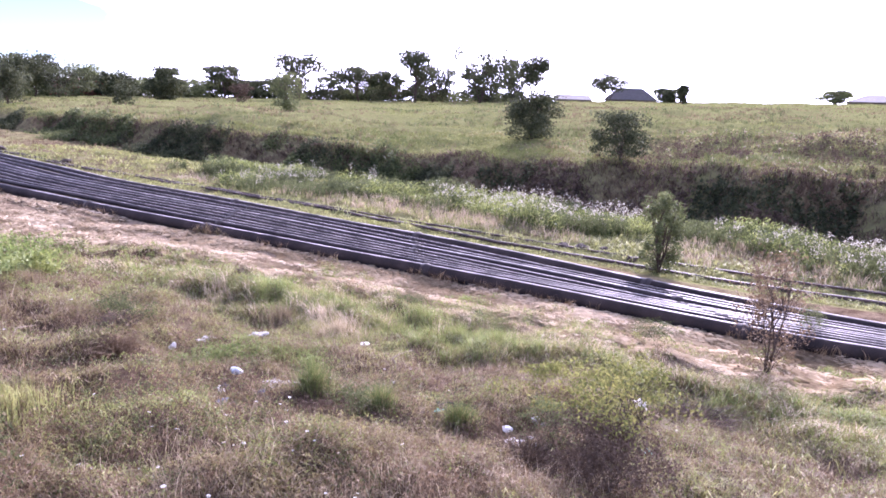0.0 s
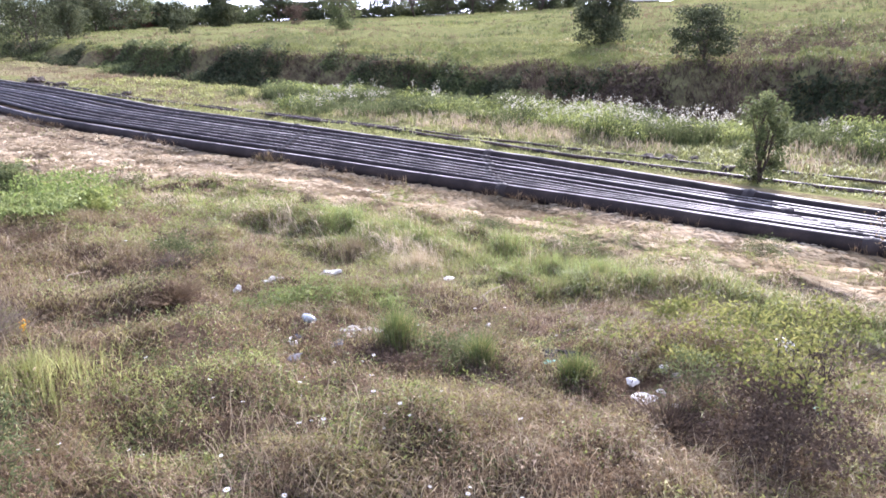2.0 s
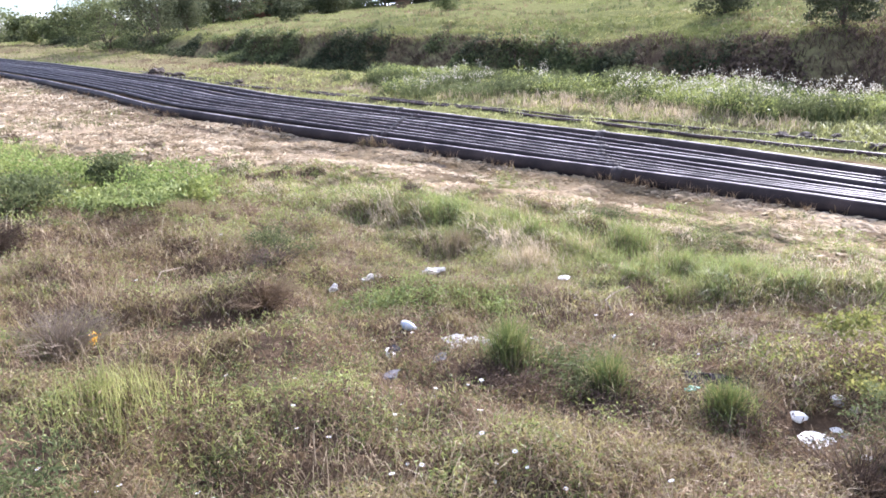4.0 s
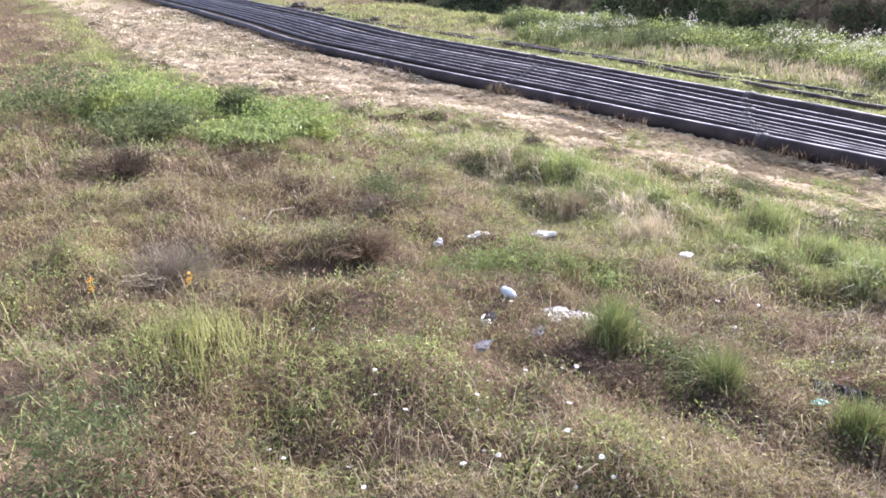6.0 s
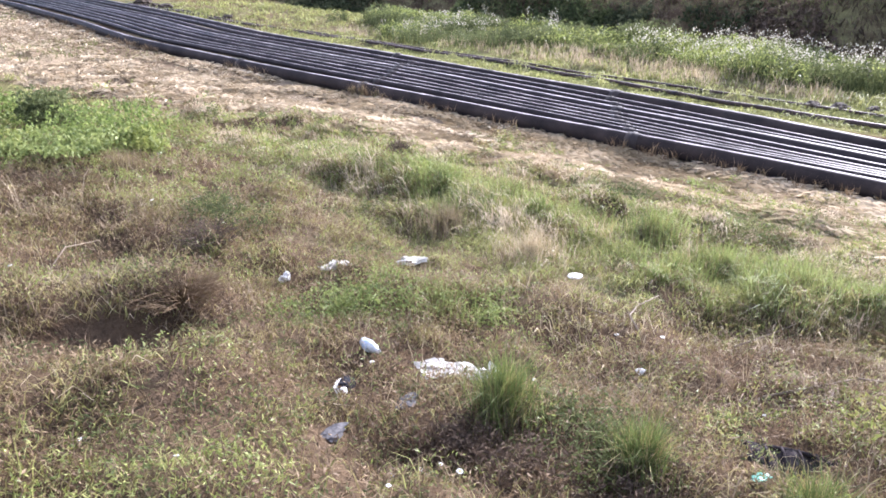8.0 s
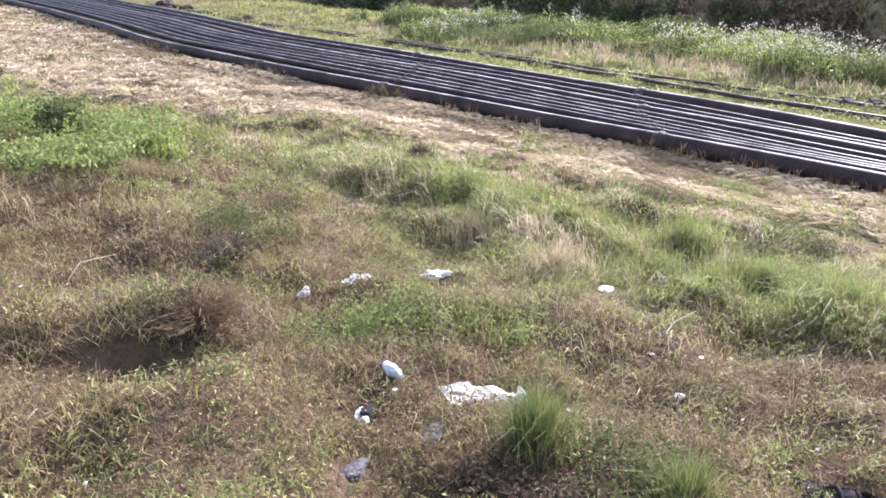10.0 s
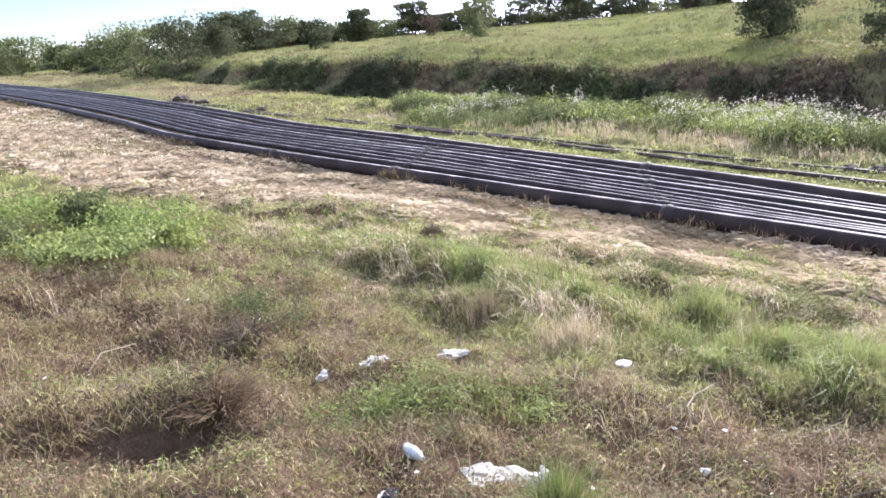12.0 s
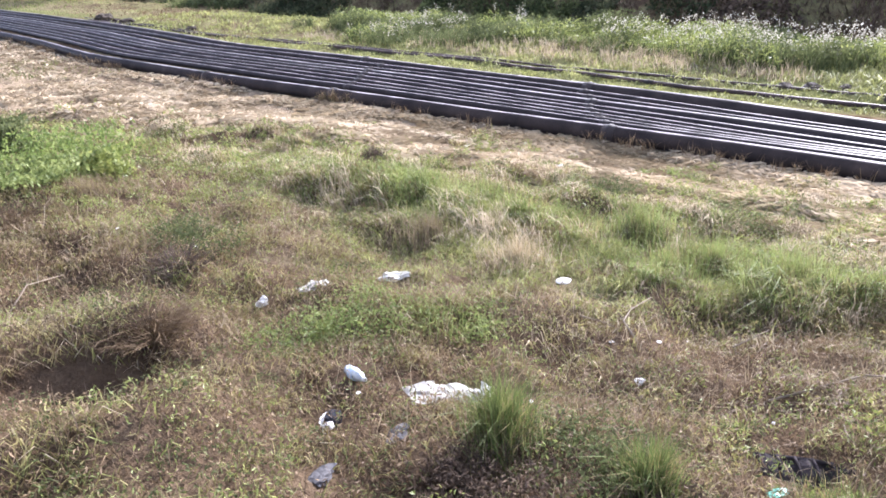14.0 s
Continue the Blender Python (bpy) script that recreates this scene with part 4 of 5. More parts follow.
for name, mm, mat, label in (("weed_foliage", tone > 0.68, M_LEAF, "green foliage of the tall weeds in the hollow"), ("olive_weed_foliage", tone <= 0.68, M_OLIVE, "olive green foliage of the tall weeds in the hollow")):
    stuff(name, [leaves(np.stack([lx, ly, lz], 1)[mm], 0.07, rng, 0.3, 0.42)], mat, label, "weeds")
m = (rng.random(len(x)) < 0.34) & (patchy(x, y, 2.2, 63) > 0.40 + 0.16 * smooth(15, 20, y)) & (y < 23) & (room > 0.8)
hx, hy = x[m], y[m]
hz = height(hx, hy) + rng.uniform(0.25, 0.62, len(hx))
sx, sy = clumped(hx, hy, 14, np.full(len(hx), 0.085))
sz = np.repeat(hz, 14) + rng.normal(0, 0.05, len(sx))
stuff("seed_heads", [leaves(np.stack([sx, sy, sz], 1), 0.038, rng, 0.2, 0.7)], M_SEED, "fluffy white seed heads on the tall weeds", "seed heads")

# scrub and dead blades whose dark colours also deepen the shade on the bank
n = 7500
y = rng.uniform(-4, 75, n)
b = np.where(rng.random(n) < 0.7, rng.uniform(-0.5, 1.0, n), rng.uniform(-1.2, 1.5, n))
x = bank(y) + b / 0.9
m = patchy(x, y, 1.6, 71) > np.where(y > 23, 0.40, 0.58)
x, y = x[m], y[m]
per = 16
size = np.where(y > 22, 0.21, 0.17) * rng.uniform(0.6, 1.5, len(x))
lx, ly = clumped(x, y, per, size * 0.75)
lz = height(lx, ly) + np.repeat(size, per) * rng.uniform(0.0, 1.5, len(lx))
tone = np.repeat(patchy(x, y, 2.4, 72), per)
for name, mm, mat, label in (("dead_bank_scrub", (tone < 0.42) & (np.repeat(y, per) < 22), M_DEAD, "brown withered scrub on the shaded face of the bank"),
                             ("bank_scrub", np.where(np.repeat(y, per) < 22, tone >= 0.42, tone < 0.45), M_DARK, "scrub hanging on the bank, coloured dark for the shade on its face"),
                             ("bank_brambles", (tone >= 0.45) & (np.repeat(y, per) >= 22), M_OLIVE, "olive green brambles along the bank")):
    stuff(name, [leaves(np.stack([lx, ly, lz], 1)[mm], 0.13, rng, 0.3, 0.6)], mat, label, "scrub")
n = 5600
y = rng.uniform(-6, 46, n)
x = bank(y) + rng.uniform(-0.25, 1.0, n) * face(y)
px, py = clumped(x, y, 5, np.full(n, 0.10))
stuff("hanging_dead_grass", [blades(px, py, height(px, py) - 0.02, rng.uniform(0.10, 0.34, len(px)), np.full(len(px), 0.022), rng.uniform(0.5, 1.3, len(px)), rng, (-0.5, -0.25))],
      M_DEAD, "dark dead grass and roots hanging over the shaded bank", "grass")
n = 3600
y = rng.uniform(-4, 60, n)
x = bank(y) + face(y) + rng.uniform(-0.5, 2.0, n)
px, py = clumped(x, y, 6, np.full(n, 0.10))
stuff("bank_grass", [blades(px, py, height(px, py) - 0.03, rng.uniform(0.07, 0.20, len(px)) * (0.5 + 1.3 * patchy(px, py, 0.9, 98)), np.full(len(px), 0.018), rng.uniform(0.5, 1.1, len(px)), rng, (-0.2, -0.1))],
      M_FIELD, "short grass spilling over the upper edge of the bank", "grass")
n = 1500
y = rng.uniform(-3, 20, n)
x = bank(y) + rng.uniform(0.6, 10, n)
m = (patchy(x, y, 2.4, 97) + 0.3 * rng.random(n) > 0.80) & (y < 0.85 * x)
x, y = x[m], y[m]
size = rng.uniform(0.10, 0.30, len(x))
lx, ly = clumped(x, y, 34, size * 0.9)
lz = height(lx, ly) + np.repeat(size, 34) * rng.uniform(0, 1.2, len(lx))
stuff("field_scrub", [leaves(np.stack([lx, ly, lz], 1), 0.085, rng, 0.4, 0.35)], M_DEAD, "low mauve-brown dead scrub on the field", "scrub")
n = 3600
y = rng.uniform(3, 44, n)
x = edge(y) + rng.uniform(3.7, 7.6, n)
spare = x - soft_interp(y, SPARE_Y, SPARE_X)
m = (spare > 0.75) & (y < 25) & (patchy(x, y, 1.2, 55) > 0.35)
x, y = x[m], y[m]
n = len(x)
px, py = clumped(x, y, 7, np.full(n, 0.07))
stuff("verge_straw", [blades(px, py, height(px, py) - 0.02, rng.uniform(0.10, 0.32, len(px)), np.full(len(px), 0.015), rng.uniform(0.2, 0.7, len(px)), rng)],
      M_STRAW, "dry yellow grass on the verge behind the pipes", "grass")
y = rng.uniform(4, 60, 700)
x = edge(y) - rng.uniform(-0.02, 0.22, 700)
m = patchy(x, y, 0.9, 81) > 0.55
px, py = clumped(x[m], y[m], 8, np.full(m.sum(), 0.05))
stuff("pipe_foot_weeds", [blades(px, py, height(px, py) - 0.01, rng.uniform(0.06, 0.24, len(px)), np.full(len(px), 0.009), rng.uniform(0.2, 0.8, len(px)), rng)],
      M_RUST, "brown dead weeds growing against the foot of the pipe", "weeds")


# ---------------------------------------------------------------- trees and shrubs
def woody(name, label, category, x, y, tall, width, leaf_mat, leaf, count, seed, trunks=1, bare=0.25, flat=1.0, clumps=26, open_=0.5, stem=0.02, group="", slim=0.5):
    """A tree or shrub: tapered trunk and limbs, and a crown of many leaves in clumps with gaps."""
    r = np.random.default_rng(seed)
    ob = thing(name, label, category, pose(x, y, ground_at(x, y) - 0.03), group)
    ends = []
    for k in range(trunks):
        wood, limbs = [], []
        a = r.uniform(0, 2 * np.pi)
        out_ = (0.0 if trunks == 1 else r.uniform(0.10, 0.34)) * width
        top = np.array([np.cos(a) * out_, np.sin(a) * out_, tall * r.uniform(0.6, 0.8)])
        q = np.linspace(0, 1, 6)[:, None]
        line = top * q * [1, 1, 1] + np.concatenate([r.normal(0, 0.02 * tall, (6, 2)) * q, np.zeros((6, 1))], 1)
        wood.append(tube(line, np.linspace(stem, stem * 0.35, 6) * tall / max(1, trunks ** 0.4), 7))
        for c in range(max(3, clumps // trunks)):
            h = bare + (1 - bare) * r.random() ** 0.8
            start = line[min(5, int(h * 5))] * 1.0
            th = r.uniform(0, 2 * np.pi)
            prof = math.sqrt(max(0.05, 1 - (2 * (h - 0.5 * (1 + bare)) / (1 - bare + 0.25)) ** 2))
            rad = width * 0.5 * prof * r.uniform(0.35, 1.0)
            end = np.array([start[0] + np.cos(th) * rad, start[1] + np.sin(th) * rad, 0.93 * tall * min(0.98, h * flat + (1 - flat) * r.choice([0.6, 0.78, 0.93]))])
            mid = (start + end) / 2 + [0, 0, 0.05 * tall]
            limb = tube(np.stack([start, mid, end]), np.array([0.40, 0.25, 0.1]) * stem * tall / max(1, trunks ** 0.4), 5, False)
            (limbs if category == "sapling" else wood).append(limb)
            ends.append(end)
        v, t = joined(wood)
        bole = part("trunk" if category == "tree" else "stem", mesh_from("stem", v, t, M_WOOD, True), M_WOOD, ob)
        for limb in limbs:
            part("branch", mesh_from("branch", *limb, M_WOOD, True), M_WOOD, bole)
    ends = np.array(ends)
    each = max(6, count // len(ends))
    sp = np.array([0.14, 0.14, 0.10 if flat == 1 else 0.045]) * [width, width, tall] * open_ * 1.6
    c = np.repeat(ends, each, 0) + np.clip(r.normal(0, 1, (len(ends) * each, 3)), -1.5, 1.5) * sp * np.repeat(r.uniform(0.5, 1.25, len(ends)), each)[:, None]
    c[:, 2] = np.maximum(c[:, 2], 0.04 * tall)
    v, t = leaves(c, leaf, r, 0.25, slim)
    part("crown", mesh_from("crown", v, t, leaf_mat), leaf_mat, ob)
    return ob


# shrubs standing on the field and by the pipes
woody("shrub", "dense dark rounded shrub on the grassy field above the bank", "shrub", 22.3, 22.4, 2.1, 2.2, M_DARK, 0.13, 6500, 101, 6, 0.04, clumps=70, open_=0.5)
woody("shrub", "open dark shrub on the edge of the bank", "shrub", 20.6, 16.3, 1.7, 2.1, M_DARK, 0.11, 4200, 102, 6, 0.08, clumps=60, open_=0.45)
woody("tree", "small leafy tree standing alone on the grassy field", "tree", 20.8, 42.3, 2.7, 2.3, M_OLIVE, 0.15, 2600, 103, 2, 0.18, clumps=34, open_=0.5)
woody("shrub", "dark low shrub on the grassy field", "shrub", 15.8, 60.0, 1.6, 1.7, M_DARK, 0.18, 1300, 104, 3, 0.1, clumps=26)
woody("shrub", "brownish shrub on the grassy field", "shrub", 29.5, 70.0, 1.9, 1.9, M_DEAD, 0.18, 1300, 105, 3, 0.1, clumps=26)
woody("tree", "slim green young tree growing beside the rusty pipes", "tree", 12.75, 8.98, 1.72, 0.85, M_OLIVE, 0.060, 5200, 106, 6, 0.06, clumps=64, open_=0.36, stem=0.026)
woody("sapling", "thin half-bare sapling at the foot of the slope", "sapling", 7.96, 4.17, 1.55, 0.75, M_RUST, 0.036, 3000, 107, 4, 0.10, clumps=64, open_=0.45, stem=0.013)
woody("bush", "yellowing bush with brown lower stems on the slope", "bush", 3.66, 2.94, 0.80, 0.60, M_YELLOW, 0.026, 2000, 108, 6, 0.52, clumps=60, open_=0.42, stem=0.012)
woody("bush", "low spreading bush with yellow-green leaves on the slope", "bush", 4.42, 3.80, 0.28, 1.0, M_YELLOW, 0.027, 4200, 109, 9, 0.2, clumps=46, open_=0.4, stem=0.012)
woody("bush", "brown withered bush under the yellowing one", "bush", 3.50, 2.84, 0.44, 0.66, M_DEAD, 0.022, 6500, 110, 9, 0.04, clumps=70, open_=0.5, stem=0.012)
woody("bush", "grey-green feathery bush on the slope", "bush", 3.55, 3.35, 0.33, 0.42, M_OLIVE, 0.022, 1500, 111, 8, 0.15, clumps=50, open_=0.45, stem=0.012, slim=0.25)
for bx, by, h, w, mat, seed, label in (
        (1.40, 10.35, 0.52, 1.00, M_BRIGHT, 121, "bright green leafy bush on the slope"), (1.72, 10.15, 0.36, 0.55, M_LEAF, 137, "low bright green bush at the edge of a thicket"), (0.35, 11.6, 0.62, 1.0, M_BRIGHT, 122, "bright green leafy bush beside another one"),
        (-0.45, 11.6, 0.58, 1.2, M_BRIGHT, 123, "bright green leafy bush at the top of the slope"), (-1.2, 10.8, 0.5, 1.4, M_OLIVE, 124, "olive green leafy bush at the top of the slope"), (-0.55, 11.0, 0.50, 0.7, M_LEAF, 184, "yellow-green leafy bush at the top of the slope"),
        (1.00, 10.95, 0.40, 0.55, M_OLIVE, 135, "dark green shrub between brighter bushes"), (0.55, 10.3, 0.30, 1.0, M_LEAF, 136, "low green weed patch before the bushes"), (0.0, 9.9, 0.28, 0.9, M_OLIVE, 140, "dull green weed patch before the bushes"),
        (1.05, 9.75, 0.17, 0.9, M_FRESH, 185, "low fresh green weeds before a bright bush"), (1.15, 12.0, 0.44, 0.8, M_LEAF, 138, "green leafy bush behind brighter ones"),
        (2.05, 7.7, 0.30, 0.55, M_OLIVE, 125, "small dull green bush among dry grass"), (2.70, 6.15, 0.18, 0.6, M_FRESH, 126, "low leafy green weed patch above the litter"),
        (2.25, 6.2, 0.20, 0.55, M_FRESH, 127, "low leafy green weed patch beside the litter"), (3.15, 6.05, 0.15, 0.5, M_FRESH, 128, "low creeping green weed patch"),
        # the three M_DEAD clumps stand in for the shadows of the tussocks
        (2.56, 4.74, 0.19, 0.44, M_DEAD, 181, "withered brown stems standing in for shadow at a tussock's foot"), (2.92, 4.33, 0.18, 0.40, M_DEAD, 182, "withered brown stems standing in for shadow at a tussock's foot"), (3.25, 3.88, 0.18, 0.40, M_DEAD, 183, "withered brown stems standing in for shadow at a tussock's foot"), (0.42, 4.1, 0.36, 0.45, M_OLIVE, 129, "olive green bush low on the slope"), (2.85, 4.72, 0.14, 0.45, M_OLIVE, 130, "small grey-green leafy weed at the tuft's foot"),
        (9.0, 6.5, 0.38, 0.55, M_OLIVE, 131, "small olive shrub near the pipes"), (6.25, 7.1, 0.16, 0.8, M_OLIVE, 132, "low olive weed patch on the dry strip"),
        (5.75, 8.0, 0.22, 0.5, M_OLIVE, 133, "low grey-green weed clump on the dry strip"), (11.1, 5.1, 0.55, 0.35, M_OLIVE, 134, "small weed growing between the pipes")):
    woody("bush", label, "bush", bx, by, h, w, mat, 0.026 if by < 9 else 0.042, 1900 if by < 9 else 3000, seed, 7, 0.08, clumps=52, open_=0.62, stem=0.010, slim=0.30 if by < 9 else 0.5)


def twiggy(x, y, tall, width, seed, label, count=170, mat=None):
    """A dead bush of bare thin twigs."""
    r = np.random.default_rng(seed)
    pieces = []
    for k in range(count):
        a, s = r.uniform(0, 2 * np.pi), r.random() ** 0.6
        tip = np.array([np.cos(a) * width * 0.5 * s, np.sin(a) * width * 0.5 * s, tall * r.uniform(0.4, 1.0) * (1 - 0.35 * s)])
        mid = tip * 0.5 + r.normal(0, 0.04, 3) * width
        base = np.array([tip[0] * 0.3, tip[1] * 0.3, 0.0])
        pieces.append(tube(np.stack([base, mid, tip]), [0.0026, 0.0019, 0.0008], 3, False))
    v, t = joined(pieces)
    return solo("dead_bush", mesh_from("dead_bush", v, t, mat or M_TWIG), mat or M_TWIG, label, "dead bush", pose(x, y, ground_at(x, y) - 0.01))


twiggy(1.66, 6.40, 0.17, 0.62, 141, "low dead brown bush over a hollow", 420, M_RUST)
twiggy(0.5, 6.05, 0.32, 0.75, 143, "bleached grey dead bush on the slope", 420)
twiggy(-0.1, 8.55, 0.26, 0.9, 144, "grey-brown dead bush on the slope", 420, M_DEAD)
twiggy(0.98, 8.72, 0.24, 0.9, 145, "red-brown dead twigs in a low tangle", 420, M_RUST)
twiggy(1.92, 7.30, 0.20, 0.5, 186, "grey dead twigs at the foot of a dull bush", 260, M_CANE)
twiggy(3.25, 3.30, 0.20, 0.7, 146, "dead brown twigs in a low tangle", 360, M_DEAD)
twiggy(2.40, 4.92, 0.13, 0.45, 147, "dead twigs at the foot of a green tuft", 220, M_DEAD)
twiggy(5.6, 3.6, 0.25, 1.0, 148, "mauve-grey dead brush on the slope", 420, M_CANE)
twiggy(5.0, 4.6, 0.18, 1.2, 187, "thin dead stems lying over withered weeds", 420, M_RUST)
twiggy(6.6, 4.4, 0.22, 1.1, 188, "mauve-grey dead brush lower on the slope", 420, M_CANE)
twiggy(4.42, 10.42, 0.26, 0.36, 149, "round dark dead tussock on the dry strip", 420, M_CANE)


def tussock(x, y, tall, width, seed, label, mat=M_DEEP, count=900):
    """A grass tussock: living blades over a skirt of dead ones."""
    r = np.random.default_rng(seed)
    ob = thing("grass_tussock", label, "grass tussock", pose(x, y, ground_at(x, y)))
    for name, m, share, grow, thin in (("leafage", mat, 0.48, 1.0, 0.0036), ("dry_leafage", M_MAT, 0.22, 0.85, 0.0034), ("dead_skirt", M_DEAD, 0.30, 0.6, 0.0042)):
        n = int(count * share)
        a, s = r.uniform(0, 2 * np.pi, n), np.abs(r.normal(0, 0.30, n)) * width
        reach = grow * tall * r.uniform(0.35, 1.05, n) * np.clip(1.15 - 0.6 * s / width, 0.4, 1)
        v, t = blades(np.cos(a) * s, np.sin(a) * s, np.full(n, -0.02), reach, np.full(n, thin), np.clip(np.abs(r.normal(0.35, 0.3, n)), 0.05, 1.1), r)
        tagged(part(name, mesh_from(name, v, t, m), m, ob), kind="stuff")
    return ob


tussock(2.45, 6.25, 0.20, 0.5, 191, "fresh green grass among low leafy weeds", M_FRESH, 700)
tussock(2.95, 6.12, 0.16, 0.5, 192, "fresh green grass among low leafy weeds", M_FRESH, 600)
tussock(2.69, 4.96, 0.36, 0.25, 151, "deep green feathery grass tussock below the litter", count=1500)
tussock(3.00, 4.50, 0.30, 0.22, 152, "deep green grass tussock in a row of three", count=1200)
tussock(3.34, 4.04, 0.30, 0.22, 153, "green grass tussock next to white stones", count=1200)
tussock(3.42, 4.16, 0.13, 0.30, 156, "olive grass growing through a broken crate", M_MAT, 300)
tussock(0.72, 4.98, 0.20, 0.55, 154, "pale yellow-green grass tussock on the slope", M_GREEN, 1500)
tussock(3.90, 6.72, 0.32, 0.5, 155, "bleached pale grass tussock in front of green grass", M_STRAW, 1500)
tussock(1.48, 9.40, 0.24, 0.5, 150, "bleached grey grass before a bright bush", M_TAWNY, 700)
tussock(3.72, 7.62, 0.26, 0.55, 142, "grey-tan dead grass tussock beside green grass", M_TAWNY, 900)
for k, (bx, by, h, w) in enumerate(((3.6, 9.3, 0.24, 0.7), (4.05, 8.5, 0.28, 0.7), (4.45, 7.9, 0.30, 0.7), (4.75, 7.35, 0.34, 0.7), (4.95, 6.7, 0.36, 0.7), (5.05, 6.1, 0.36, 0.7), (5.1, 5.5, 0.34, 0.7), (4.6, 6.1, 0.28, 0.5))):
    tussock(bx, by, h * 0.85, w * (0.6 + 0.5 * ((k * 7) % 5) / 4), 160 + k, "long green grass along a low ridge", M_FRESH, 1100)
for k, (bx, by, h) in enumerate(((5.9, 15.9, 0.35), (5.75, 16.1, 0.28), (6.05, 15.6, 0.3))):
    tussock(bx, by, h, 0.3, 170 + k, "brown dead weed tuft against the pipe joint", M_RUST, 240)

# low woods along the horizon, behind the single trees
n = 2600
a = np.radians(rng.uniform(-12, 44, n))
d = 105 + 6 * rng.random(n)
x, y = 1.2 + d * np.sin(a), 2.4 + d * np.cos(a)
tall = (1.1 + 2.2 * patchy(np.degrees(a) * 1.0, 0 * a, 1.7, 56)) * rng.uniform(0.5, 1.0, n) * (1 - 0.4 * smooth(34, 43, np.degrees(a)))
lx, ly = clumped(x, y, 14, np.full(n, 0.7))
lz = height(lx, ly) + np.repeat(tall, 14) * (rng.random(len(lx)) ** 0.9 * 1.15 - 0.15)
tone = np.repeat(patchy(np.degrees(a), 0 * a, 3.0, 57), 14)
for name, mm, mat, label in (("far_woods", tone < 0.55, M_DARK, "low dark woods along the horizon"), ("far_thicket", tone >= 0.55, M_OLIVE, "olive thicket along the horizon")):
    stuff(name, [leaves(np.stack([lx, ly, lz], 1)[mm], 0.36, rng, 0.3, 0.6)], mat, label, "woods")

# the skyline: x, y, height, width, sort
LINE = [(13.4, 94.5, 5.3, 3.8, 0), (15.9, 99.2, 5.4, 3.6, 0), (17.5, 93.9, 3.6, 6.8, 1), (21.9, 103.2, 4.0, 3.7, 1), (22.4, 87.7, 3.0, 3.4, 1), (25.5, 81.6, 3.3, 3.9, 2),
        (37.1, 104.1, 2.6, 6.5, 1), (38.8, 98.1, 4.3, 4.2, 0), (44.8, 103.2, 2.5, 7.4, 1), (42.0, 82.4, 5.3, 4.7, 0), (51.7, 92.0, 3.6, 4.4, 1), (51.5, 84.0, 4.2, 4.6, 0),
        (61.1, 92.1, 2.6, 3.8, 1), (56.0, 77.4, 6.2, 4.2, 0), (60.8, 80.1, 4.3, 5.6, 2), (60.6, 69.9, 6.3, 6.2, 2), (72.4, 76.7, 4.9, 3.3, 2), (67.4, 67.7, 5.4, 2.5, 0)]
MORE = [(97.2, 79.4, 5.2, 4.5, 0), (82.2, 57.8, 1.8, 3.0, 1), (76.7, 51.7, 2.2, 1.0, 1), (100.8, 45.0, 1.9, 4.0, 1), (2.4, 58.0, 3.3, 4.2, 2), (5.2, 54.5, 3.8, 3.4, 2), (8.0, 60.0, 3.1, 2.6, 2),
        (-7.9, 87.5, 3.6, 6.3, 1), (-3.1, 82.9, 2.8, 4.2, 1), (0.0, 77.5, 2.8, 4.6, 1), (-10.9, 97.3, 4.2, 4.4, 1), (4.6, 74.0, 3.2, 5.0, 1), (30.5, 101, 2.6, 5.5, 1), (66.0, 88.0, 2.4, 5.0, 1), (10.5, 84.0, 3.3, 4.6, 1), (31.5, 96.0, 2.6, 6.5, 1), (48.0, 100.0, 2.8, 7.0, 2), (41.0, 101.0, 2.3, 6.0, 1), (56.5, 93.0, 2.6, 6.0, 1), (55.5, 82.0, 3.4, 5.0, 2),
        (65.0, 74.0, 4.2, 4.5, 2), (13.0, 100.0, 3.2, 6.5, 1), (27.0, 104.0, 2.4, 6.0, 1)]
for k, (tx, ty, h, w, sort) in enumerate(LINE + MORE):
    if sort == 0:
        woody("tree", "tall thin tree with a flat open crown on the skyline", "tree", tx, ty, h * (1.16 if 36 < tx < 75 else 1.0), w * 1.15, M_DARK, 0.30, 3800, 200 + k, 2, 0.28, 0.62, 64, 0.78, 0.022, "trees on the skyline")
    elif sort == 1:
        woody("tree", "broad bushy tree on the skyline", "tree", tx, ty, h, w, M_OLIVE if k % 3 == 0 or tx < 6 else M_DARK, 0.32, 2600, 200 + k, 4, 0.10, 1.0, 44, 0.55, 0.016, "trees on the skyline")
    else:
        woody("tree", "dense tall tree above the field" if ty > 62 else "olive leafy tree at the end of the bank", "tree", tx, ty, h * (1.18 if 36 < tx < 75 else 1.05), w * 1.1, M_DARK if ty > 62 or tx > 5 else M_OLIVE, 0.31 if ty > 62 else 0.17, 4600, 200 + k, 3, 0.06, 1.0, 50, 0.5, 0.02, "trees on the skyline")


# ---------------------------------------------------------------- houses behind the skyline
def box(bm, x0, y0, z0, x1, y1, z1):
    v = [bm.verts.new(p) for p in ((x0, y0, z0), (x1, y0, z0), (x1, y1, z0), (x0, y1, z0), (x0, y0, z1), (x1, y0, z1), (x1, y1, z1), (x0, y1, z1))]
    for f in ((0, 3, 2, 1), (4, 5, 6, 7), (0, 1, 5, 4), (1, 2, 6, 5), (2, 3, 7, 6), (3, 0, 4, 7)):
        bm.faces.new([v[q] for q in f])


